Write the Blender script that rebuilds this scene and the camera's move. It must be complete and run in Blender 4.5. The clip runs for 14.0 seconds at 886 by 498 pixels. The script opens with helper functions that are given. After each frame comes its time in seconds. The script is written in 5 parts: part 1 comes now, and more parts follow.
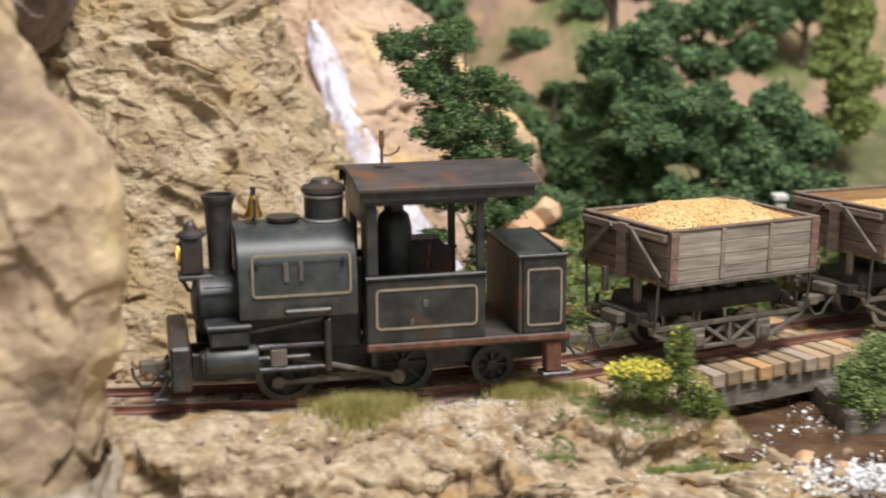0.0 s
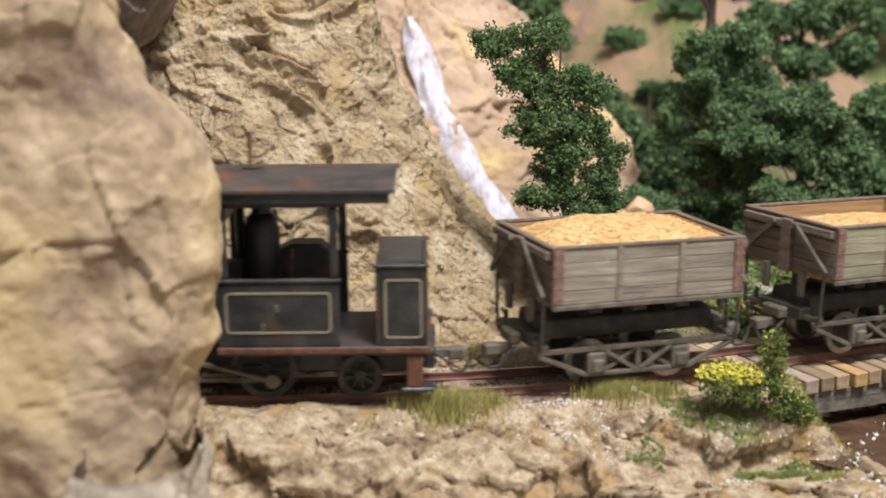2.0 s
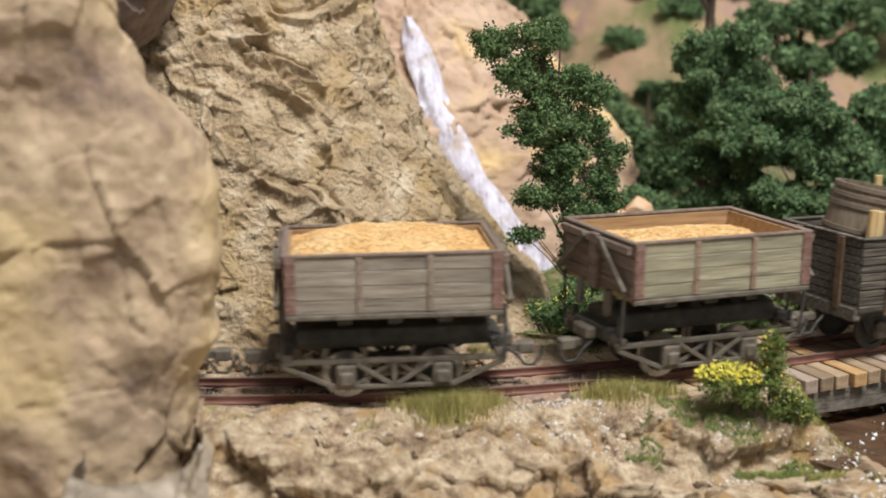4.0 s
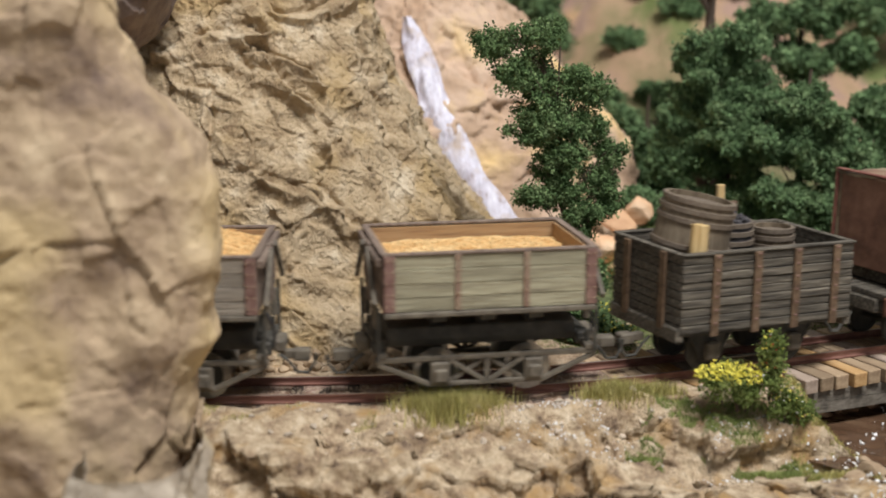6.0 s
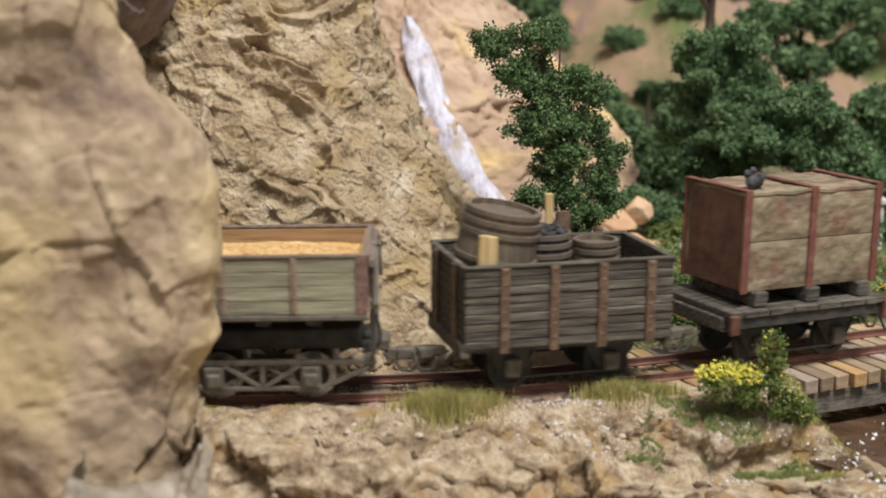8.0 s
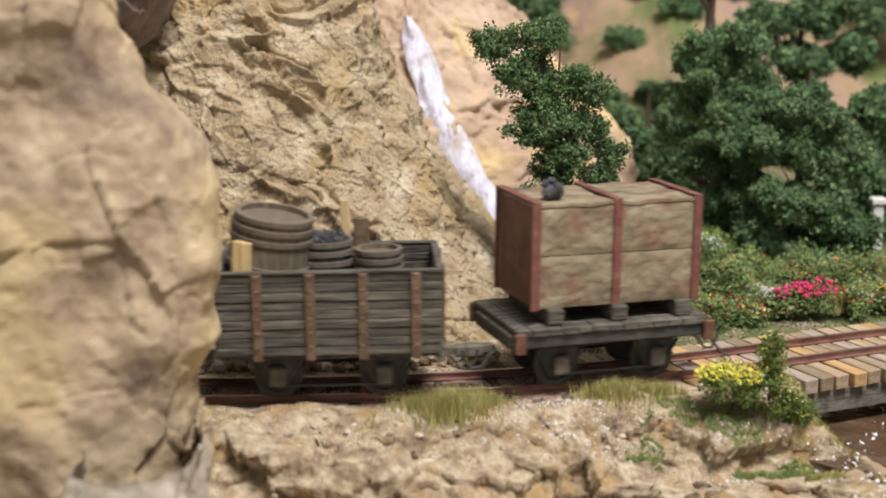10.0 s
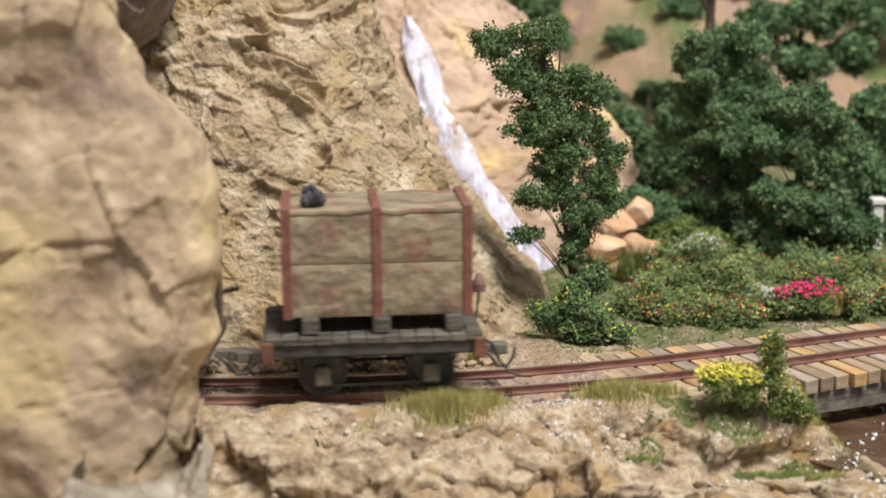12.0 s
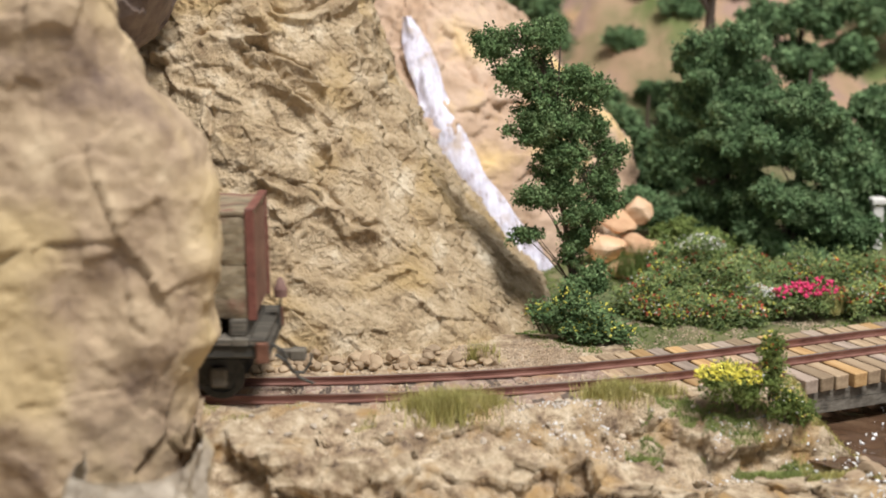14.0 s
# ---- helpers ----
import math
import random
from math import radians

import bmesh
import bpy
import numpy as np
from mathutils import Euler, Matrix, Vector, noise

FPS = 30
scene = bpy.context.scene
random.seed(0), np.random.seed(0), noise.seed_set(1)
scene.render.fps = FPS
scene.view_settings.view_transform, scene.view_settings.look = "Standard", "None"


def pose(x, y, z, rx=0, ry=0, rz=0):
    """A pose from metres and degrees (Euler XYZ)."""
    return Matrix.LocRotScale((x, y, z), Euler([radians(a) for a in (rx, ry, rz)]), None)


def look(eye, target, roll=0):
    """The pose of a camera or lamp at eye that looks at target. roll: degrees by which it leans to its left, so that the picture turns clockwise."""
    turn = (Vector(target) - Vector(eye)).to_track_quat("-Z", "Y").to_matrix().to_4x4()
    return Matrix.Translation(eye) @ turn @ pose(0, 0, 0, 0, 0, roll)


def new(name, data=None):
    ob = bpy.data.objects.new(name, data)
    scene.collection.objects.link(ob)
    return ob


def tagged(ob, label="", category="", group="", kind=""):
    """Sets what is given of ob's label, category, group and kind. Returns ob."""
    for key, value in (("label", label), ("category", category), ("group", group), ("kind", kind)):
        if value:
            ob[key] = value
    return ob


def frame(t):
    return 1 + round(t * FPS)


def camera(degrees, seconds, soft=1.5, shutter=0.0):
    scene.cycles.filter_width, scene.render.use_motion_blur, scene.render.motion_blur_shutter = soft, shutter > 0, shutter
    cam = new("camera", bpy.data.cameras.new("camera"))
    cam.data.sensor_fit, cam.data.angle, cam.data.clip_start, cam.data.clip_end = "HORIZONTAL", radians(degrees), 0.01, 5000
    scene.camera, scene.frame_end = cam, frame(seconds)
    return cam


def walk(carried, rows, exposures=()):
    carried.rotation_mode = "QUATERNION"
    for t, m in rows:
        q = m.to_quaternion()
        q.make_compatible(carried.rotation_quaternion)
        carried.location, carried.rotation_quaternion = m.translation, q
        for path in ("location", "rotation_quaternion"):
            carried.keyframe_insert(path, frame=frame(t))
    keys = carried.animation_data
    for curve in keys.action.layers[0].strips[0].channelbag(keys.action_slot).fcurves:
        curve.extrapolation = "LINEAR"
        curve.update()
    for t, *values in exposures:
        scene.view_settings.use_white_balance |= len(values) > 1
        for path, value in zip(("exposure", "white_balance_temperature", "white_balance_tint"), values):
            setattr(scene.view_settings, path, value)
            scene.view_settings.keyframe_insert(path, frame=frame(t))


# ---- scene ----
# All lengths below are in millimetres of the model (gauge 16.5 mm) and become metres through MM.
MM = 0.001

# ---------------------------------------------------------------- camera
cam = camera(35.49, 14.0, soft=1.8, shutter=1.0)
cam.data.dof.use_dof = True
cam.data.dof.focus_distance = 0.468
cam.data.dof.aperture_fstop = 11.0

EYE = (0.0, 0.0, 132.8)
TURN, TILT, LEAN = 3.833, -0.070, -0.306      # how far the first view is turned from the last
PAN = [(0.0, 1.0), (0.1, .88), (0.2, .755), (0.3, .64), (0.4, .50), (0.5, .366), (0.6, .235), (0.7, .125), (0.8, .03),
       (0.9, -.02), (1.0, -.03), (1.3, -.024), (1.6, -.017), (2.0, -.008), (2.5, 0.0), (14.0, 0.0)]


def view(k):
    yaw, pitch, roll = radians(TURN * k), radians(12.403 + TILT * k), -0.412 + LEAN * k
    way = Vector((math.sin(yaw) * math.cos(pitch), math.cos(yaw) * math.cos(pitch), -math.sin(pitch)))
    eye = Vector(EYE) * MM
    return look(eye, eye + way, roll)


# the clip's camera closes its iris a little while the pale wagon goes by
EXPOSURE = [(0.0, .18), (1.0, .15), (3.0, .13), (5.5, -.10), (8.0, -.09), (10.5, .12), (11.5, .13), (14.0, .13)]
walk(cam, [(t, view(k)) for t, k in PAN], EXPOSURE)

# ---------------------------------------------------------------- light: a bright exhibition hall
world = bpy.data.worlds.new("hall")
scene.world = world
world.use_nodes = True
world.node_tree.nodes["Background"].inputs[0].default_value = (1.0, 1.0, 1.0, 1)
world.node_tree.nodes["Background"].inputs[1].default_value = 0.31

lamp = bpy.data.lights.new("hall_lamp", "AREA")
lamp.shape, lamp.size, lamp.size_y, lamp.energy, lamp.color = "RECTANGLE", 0.55, 0.45, 49.0, (1.0, 0.98, 0.965)
hall_lamp = new("hall_lamp", lamp)
hall_lamp.matrix_world = look((0.45, -0.25, 1.7), (0.03, 0.46, 0.03))

# ---------------------------------------------------------------- small tools
RNG = np.random.default_rng(7)
TABLE = RNG.random(65536)


def hashed(i, j, k, salt=0):
    return TABLE[((i * 73856093) ^ (j * 19349663) ^ (k * 83492791) ^ (salt * 2654435)) & 65535]


def vnoise(P):
    """Smooth noise from -1 to 1 at the points P (N x 3)."""
    I = np.floor(P).astype(np.int64)
    f = P - I
    f = f * f * (3 - 2 * f)
    out = 0
    for a in (0, 1):
        for b in (0, 1):
            for c in (0, 1):
                w = (f[:, 0] if a else 1 - f[:, 0]) * (f[:, 1] if b else 1 - f[:, 1]) * (f[:, 2] if c else 1 - f[:, 2])
                out = out + w * hashed(I[:, 0] + a, I[:, 1] + b, I[:, 2] + c)
    return out * 2 - 1


def fbm(P, size, octaves=4, rough=0.5):
    out, amp, P = 0, 1.0, P / size
    for _ in range(octaves):
        out, amp, P = out + amp * vnoise(P), amp * rough, P * 2.03 + 17.3
    return out


def chips(P, size, salt=0):
    """Broken plates: each cell is a tilted flat facet with a step at its edge."""
    Q = P / size
    I = np.floor(Q).astype(np.int64)
    best, val = np.full(len(P), 1e9), np.zeros(len(P))
    for a in (-1, 0, 1):
        for b in (-1, 0, 1):
            for c in (-1, 0, 1):
                i, j, k = I[:, 0] + a, I[:, 1] + b, I[:, 2] + c
                D = [Q[:, n] - (m + hashed(i, j, k, salt + n)) for n, m in enumerate((i, j, k))]
                d2 = D[0] ** 2 + D[1] ** 2 + D[2] ** 2
                v = sum(D[n] * (hashed(i, j, k, salt + 5 + n) - .5) for n in range(3)) * 1.6 + hashed(i, j, k, salt + 9) - .5
                near = d2 < best
                best, val = np.where(near, d2, best), np.where(near, v, val)
    return val


def mesh_np(name, verts, faces, material, smooth=True):
    """A mesh from arrays in millimetres; all faces have the same number of corners."""
    me = bpy.data.meshes.new(name)
    verts, faces = np.asarray(verts, float) * MM, np.asarray(faces, np.int32)
    n = faces.shape[1]
    me.vertices.add(len(verts))
    me.vertices.foreach_set("co", verts.ravel())
    me.loops.add(faces.size)
    me.loops.foreach_set("vertex_index", faces.ravel())
    me.polygons.add(len(faces))
    me.polygons.foreach_set("loop_start", np.arange(0, faces.size, n, dtype=np.int32))
    me.polygons.foreach_set("loop_total", np.full(len(faces), n, np.int32))
    me.polygons.foreach_set("use_smooth", np.full(len(faces), smooth))
    me.update(calc_edges=True)
    me.validate()
    me.materials.append(material)
    return me


def grid_faces(rows, cols):
    i = np.arange(rows - 1)[:, None] * cols + np.arange(cols - 1)[None]
    return np.stack([i, i + 1, i + cols + 1, i + cols], -1).reshape(-1, 4)


def part(name, bm, material, parent=None, label="", smooth=False):
    """Links a bmesh in millimetres as one mesh object under a thing or a part."""
    bmesh.ops.scale(bm, vec=(MM, MM, MM), verts=bm.verts)
    bmesh.ops.recalc_face_normals(bm, faces=bm.faces)
    me = bpy.data.meshes.new(name)
    for f in bm.faces:
        f.smooth = smooth
    bm.to_mesh(me)
    bm.free()
    if smooth:
        me.set_sharp_from_angle(angle=radians(38))
    me.materials.append(material)
    ob = new(name, me)
    if parent:
        ob.parent = parent
    return tagged(ob, label)


def thing(name, label, category, group="", x=0, y=0, z=0, rz=0):
    ob = new(name)
    ob.empty_display_size = 0.01
    ob.matrix_basis = pose(x * MM, y * MM, z * MM, 0, 0, rz)
    return tagged(ob, label, category, group)


def box(x0, x1, y0, y1, z0, z1, bevel=0.25, bm=None, m=None):
    bm2 = bmesh.new()
    bmesh.ops.create_cube(bm2, size=1)
    bmesh.ops.scale(bm2, vec=(x1 - x0, y1 - y0, z1 - z0), verts=bm2.verts)
    bmesh.ops.translate(bm2, vec=((x0 + x1) / 2, (y0 + y1) / 2, (z0 + z1) / 2), verts=bm2.verts)
    if bevel:
        bmesh.ops.bevel(bm2, geom=bm2.edges, offset=min(bevel, .3 * min(x1 - x0, y1 - y0, z1 - z0)), segments=1, affect="EDGES", profile=.6)
    if m:
        bmesh.ops.transform(bm2, matrix=m, verts=bm2.verts)
    return joined(bm, bm2)


def joined(bm, extra):
    if bm is None:
        return extra
    me = bpy.data.meshes.new("joint")
    extra.to_mesh(me)
    extra.free()
    bm.from_mesh(me)
    bpy.data.meshes.remove(me)
    return bm


def rod(a, b, r, r2=None, n=10, bm=None):
    """A round bar from a to b."""
    a, b = Vector(a), Vector(b)
    bm2 = bmesh.new()
    bmesh.ops.create_cone(bm2, cap_ends=True, segments=n, radius1=r, radius2=r if r2 is None else r2, depth=(b - a).length)
    m = Matrix.Translation((a + b) / 2) @ (b - a).to_track_quat("Z", "Y").to_matrix().to_4x4()
    bmesh.ops.transform(bm2, matrix=m, verts=bm2.verts)
    return joined(bm, bm2)


def strut(a, b, w, h, bm=None):
    """A flat bar from a to b, w wide across and h deep."""
    a, b = Vector(a), Vector(b)
    m = Matrix.Translation((a + b) / 2) @ (b - a).to_track_quat("X", "Z").to_matrix().to_4x4()
    n = (b - a).length / 2
    return box(-n, n, -w / 2, w / 2, -h / 2, h / 2, .15, bm, m)


def lathe(profile, n=24, bm=None, m=None):
    """Turns (radius, z) pairs round the z axis."""
    bm2 = bmesh.new()
    rings = [[bm2.verts.new((r * math.cos(2 * math.pi * k / n), r * math.sin(2 * math.pi * k / n), z)) for k in range(n)] for r, z in profile]
    for p, q in zip(rings, rings[1:]):
        for k in range(n):
            bm2.faces.new((p[k], p[(k + 1) % n], q[(k + 1) % n], q[k]))
    if profile[0][0] > .01:
        bm2.faces.new(rings[0][::-1])
    if profile[-1][0] > .01:
        bm2.faces.new(rings[-1])
    bmesh.ops.remove_doubles(bm2, verts=bm2.verts, dist=.001)
    if m:
        bmesh.ops.transform(bm2, matrix=m, verts=bm2.verts)
    return joined(bm, bm2)


def prism(outline, a, b, axis="x", bevel=0.0, bm=None):
    """Draws a closed outline out from a to b along an axis; outline in the two other axes, in order."""
    bm2 = bmesh.new()
    def at(p, q):
        return (q, *p) if axis == "x" else (p[0], q, p[1]) if axis == "y" else (*p, q)
    lo, hi = [bm2.verts.new(at(p, a)) for p in outline], [bm2.verts.new(at(p, b)) for p in outline]
    n = len(outline)
    bm2.faces.new(lo), bm2.faces.new(hi[::-1])
    for k in range(n):
        bm2.faces.new((lo[k], hi[k], hi[(k + 1) % n], lo[(k + 1) % n]))
    bmesh.ops.recalc_face_normals(bm2, faces=bm2.faces)
    if bevel:
        bmesh.ops.bevel(bm2, geom=bm2.edges, offset=bevel, segments=1, affect="EDGES")
    return joined(bm, bm2)


def tube(points, r, n=8, bm=None, r_end=None):
    """A round pipe along points."""
    bm2 = bmesh.new()
    P = [Vector(p) for p in points]
    rings = []
    for k, p in enumerate(P):
        way = (P[min(k + 1, len(P) - 1)] - P[max(k - 1, 0)]).normalized()
        q = way.to_track_quat("Z", "Y")
        rr = r if r_end is None else r + (r_end - r) * k / (len(P) - 1)
        rings.append([bm2.verts.new(p + q @ Vector((rr * math.cos(2 * math.pi * j / n), rr * math.sin(2 * math.pi * j / n), 0))) for j in range(n)])
    for a, b in zip(rings, rings[1:]):
        for j in range(n):
            bm2.faces.new((a[j], a[(j + 1) % n], b[(j + 1) % n], b[j]))
    bm2.faces.new(rings[0][::-1]), bm2.faces.new(rings[-1])
    return joined(bm, bm2)


# ---------------------------------------------------------------- materials
def material(name, stops, size, rough=.8, metal=0.0, bump=.3, bump_size=None, stretch=(1, 1, 1), spots=None, spot_size=8, spot_at=.6,
             island=0.0, piece=0.0, spec=.5, bump_depth=.4, detail=6):
    """stops: colours that a noise of that size (mm) runs through; spots: a second colour in patches of spot_size."""
    m = bpy.data.materials.new(name)
    m.use_nodes = True
    N, L = m.node_tree.nodes, m.node_tree.links
    b = N["Principled BSDF"]
    b.inputs["Metallic"].default_value = metal
    b.inputs["Specular IOR Level"].default_value = spec
    co = N.new("ShaderNodeTexCoord")
    mp = N.new("ShaderNodeMapping")
    mp.inputs["Scale"].default_value = stretch
    L.new(co.outputs["Object"], mp.inputs["Vector"])
    n1 = N.new("ShaderNodeTexNoise")
    n1.inputs["Scale"].default_value, n1.inputs["Detail"].default_value, n1.inputs["Roughness"].default_value = 1 / (size * MM), detail, .62
    L.new(mp.outputs["Vector"], n1.inputs["Vector"])
    ramp = N.new("ShaderNodeValToRGB")
    e = ramp.color_ramp.elements
    while len(e) < len(stops):
        e.new(.5)
    for k, c in enumerate(stops):
        e[k].position, e[k].color = .3 + .4 * k / max(1, len(stops) - 1), (*c, 1)
    L.new(n1.outputs["Fac"], ramp.inputs["Fac"])
    colour = ramp.outputs["Color"]
    if spots:
        n2 = N.new("ShaderNodeTexNoise")
        n2.inputs["Scale"].default_value, n2.inputs["Detail"].default_value = 1 / (spot_size * MM), 5
        L.new(co.outputs["Object"], n2.inputs["Vector"])
        r2 = N.new("ShaderNodeMapRange")
        r2.inputs["From Min"].default_value, r2.inputs["From Max"].default_value = spot_at - .08, spot_at + .08
        L.new(n2.outputs["Fac"], r2.inputs["Value"])
        mx = N.new("ShaderNodeMix")
        mx.data_type = "RGBA"
        L.new(r2.outputs["Result"], mx.inputs[0])
        L.new(colour, mx.inputs[6])
        mx.inputs[7].default_value = (*spots, 1)
        colour = mx.outputs[2]
    if island or piece:
        source = N.new("ShaderNodeNewGeometry").outputs["Random Per Island"] if island else N.new("ShaderNodeObjectInfo").outputs["Random"]
        amount = island or piece
        r3 = N.new("ShaderNodeMapRange")
        r3.inputs["To Min"].default_value, r3.inputs["To Max"].default_value = 1 - amount, 1 + amount
        L.new(source, r3.inputs["Value"])
        hsv = N.new("ShaderNodeHueSaturation")
        L.new(r3.outputs["Result"], hsv.inputs["Value"])
        L.new(colour, hsv.inputs["Color"])
        colour = hsv.outputs["Color"]
    L.new(colour, b.inputs["Base Color"])
    rr = N.new("ShaderNodeMapRange")
    rr.inputs["To Min"].default_value, rr.inputs["To Max"].default_value = max(.03, rough - .12), min(1, rough + .12)
    L.new(n1.outputs["Fac"], rr.inputs["Value"])
    L.new(rr.outputs["Result"], b.inputs["Roughness"])
    if bump:
        n4 = N.new("ShaderNodeTexNoise")
        n4.inputs["Scale"].default_value, n4.inputs["Detail"].default_value, n4.inputs["Roughness"].default_value = 1 / ((bump_size or size * .4) * MM), 6, .65
        L.new(mp.outputs["Vector"], n4.inputs["Vector"])
        bp = N.new("ShaderNodeBump")
        bp.inputs["Strength"].default_value, bp.inputs["Distance"].default_value = bump, bump_depth * MM
        L.new(n4.outputs["Fac"], bp.inputs["Height"])
        L.new(bp.outputs["Normal"], b.inputs["Normal"])
    return m


GRAIN = (.12, 1.6, 1.6)      # wood grain along x
M_CLIFF = material("tan_plaster_rock", [(.28, .19, .105), (.51, .38, .23), (.64, .50, .325), (.82, .70, .52)], 11, .5, bump=1.0, bump_size=1.5, spots=(.56, .40, .20), spot_size=26, spot_at=.58, bump_depth=2.2)
M_NEAR = material("ochre_plaster_rock", [(.15, .10, .074), (.32, .23, .15), (.46, .345, .225), (.64, .51, .345)], 22, .85, bump=.8, bump_size=4, spots=(.51, .385, .21), spot_size=34, spot_at=.56, bump_depth=.9)
M_FALLROCK = material("pink_tan_rock", [(.31, .20, .13), (.47, .325, .22), (.55, .40, .295), (.60, .44, .27)], 26, .85, bump=.7, bump_size=4, spots=(.74, .53, .24), spot_size=40, spot_at=.60, bump_depth=.9)
M_GROUND = material("sandy_rock", [(.16, .105, .07), (.40, .29, .185), (.60, .475, .32), (.77, .65, .49)], 5.5, .8, bump=1.0, bump_size=1.6, spots=(.47, .30, .13), spot_size=12, spot_at=.60, bump_depth=1.8)
M_HILL = material("far_hillside", [(.17, .16, .07), (.29, .22, .12), (.40, .265, .165), (.35, .23, .18), (.56, .36, .20)], 55, .9, bump=.5, bump_size=6, spots=(.13, .16, .05), spot_size=38, spot_at=.61, bump_depth=2)
M_BALLAST = material("ballast_grit", [(.16, .10, .08), (.32, .22, .17), (.46, .36, .29)], 2.2, .9, bump=.9, bump_size=1.0, spots=(.36, .22, .12), spot_size=9, bump_depth=.6)
M_GRIT = material("grit", [(.36, .26, .17), (.54, .44, .33)], 12, .9, bump=0, island=.28)
M_STONE = material("stone", [(.25, .17, .10), (.38, .28, .18), (.48, .37, .25)], 5, .85, bump=.6, bump_size=1.2, piece=.22)
M_PEBBLE = material("pale_pebble", [(.42, .34, .26), (.58, .50, .40)], 3, .85, bump=.4, bump_size=1, piece=.2)
M_REDSTONE = material("orange_stone", [(.50, .25, .13), (.66, .42, .25), (.76, .60, .44)], 7, .85, bump=.5, bump_size=2, piece=.3)
M_SLAB = material("grey_tan_slab", [(.25, .20, .155), (.42, .36, .285), (.55, .485, .39)], 16, .85, bump=.7, bump_size=3, spots=(.47, .37, .22), spot_size=18, spot_at=.56, bump_depth=.9)
M_OUTCROP = material("purple_brown_rock", [(.10, .07, .06), (.22, .16, .13), (.36, .28, .21)], 16, .85, bump=.8, bump_size=3, bump_depth=.9)
M_SOIL = material("dark_garden_soil", [(.06, .085, .03), (.12, .125, .05), (.24, .195, .11)], 14, .9, bump=.8, bump_size=3, bump_depth=.8)
M_WATERFALL = material("foaming_water", [(.40, .34, .36), (.58, .55, .64), (.70, .69, .80), (.86, .86, .90)], 4.5, .3, bump=.8, bump_size=2, stretch=(1.3, 1, .22), spots=(.52, .42, .36), spot_size=9, spot_at=.62, bump_depth=.9)
M_WATER = material("dark_river", [(.05, .028, .016), (.105, .06, .036), (.18, .115, .07)], 24, .12, bump=.35, bump_size=7, bump_depth=.5)
M_FOAM = material("river_foam", [(.7, .7, .7), (.85, .85, .86)], 3, .5, bump=.4, island=.15)
M_RAIL = material("rusty_rail", [(.13, .055, .042), (.23, .11, .085), (.31, .17, .135)], 3, .55, .35, bump=.3, bump_size=.8, stretch=(.2, 1, 1), bump_depth=.2)
M_RAILTOP = material("worn_rail_head", [(.20, .12, .10), (.34, .26, .23), (.46, .40, .37)], 5, .35, .6, bump=.1, stretch=(.1, 1, 1))
M_TIE = material("bridge_tie_wood", [(.23, .15, .09), (.39, .28, .175), (.50, .38, .25)], 3.2, .8, bump=.6, bump_size=1.4, stretch=(1.6, .12, 1.6), piece=.38, bump_depth=.35)
M_TIEGREY = material("grey_tie_wood", [(.17, .13, .10), (.31, .24, .19), (.41, .33, .26)], 3.2, .8, bump=.6, bump_size=1.4, stretch=(1.6, .12, 1.6), piece=.3, bump_depth=.35)
M_TIEORANGE = material("orange_tie_wood", [(.28, .15, .06), (.46, .28, .12), (.55, .38, .20)], 3.2, .8, bump=.6, bump_size=1.4, stretch=(1.6, .12, 1.6), piece=.25, bump_depth=.35)
M_GTIE = material("buried_tie_wood", [(.07, .05, .04), (.15, .11, .085)], 3.2, .85, bump=.5, bump_size=1.2, piece=.3)
M_BEAM = material("grey_timber", [(.07, .06, .05), (.17, .15, .12), (.27, .24, .20)], 3.5, .85, bump=.9, bump_size=1.5, stretch=GRAIN, bump_depth=.6)
M_BLACK = material("weathered_black_paint", [(.014, .015, .016), (.031, .033, .033), (.062, .061, .058)], 7, .42, .1, bump=.15, bump_size=2, spots=(.075, .045, .030), spot_size=11, spot_at=.64, bump_depth=.2)
M_TANK = material("grey_green_paint", [(.026, .030, .031), (.046, .051, .050), (.085, .085, .078)], 9, .45, .1, bump=.12, bump_size=2, spots=(.09, .08, .06), spot_size=9, spot_at=.66, bump_depth=.15)
M_ROOF = material("sooty_roof_paint", [(.026, .024, .023), (.055, .046, .042), (.088, .070, .058)], 10, .6, bump=.25, bump_size=2, spots=(.16, .06, .03), spot_size=14, spot_at=.60, bump_depth=.2)
M_RUST = material("rusted_iron", [(.07, .03, .02), (.15, .065, .04), (.23, .11, .07)], 4, .75, .2, bump=.4, bump_size=1)
M_IRON = material("dull_iron", [(.035, .035, .038), (.09, .09, .10), (.16, .16, .17)], 4, .45, .6, bump=.2, bump_size=1, spots=(.12, .06, .04), spot_size=5, spot_at=.62)
M_STEEL = material("bright_tyre_steel", [(.30, .29, .28), (.50, .49, .47)], 3, .3, .9, bump=.1)
M_BRASS = material("brass", [(.45, .26, .06), (.65, .42, .12)], 3, .35, .9, bump=.1)
M_NUMBER = material("worn_number_paint", [(.07, .07, .065), (.14, .13, .11)], 2, .6, bump=0)
M_LINING = material("gold_lining_paint", [(.24, .20, .14), (.36, .31, .22)], 3, .6, bump=0)
M_BAND = material("pale_steel_band", [(.50, .48, .44), (.68, .66, .62)], 3, .35, .3, bump=0)
M_COPPER = material("dull_copper", [(.20, .10, .06), (.36, .21, .14)], 3, .45, .6, bump=.1)
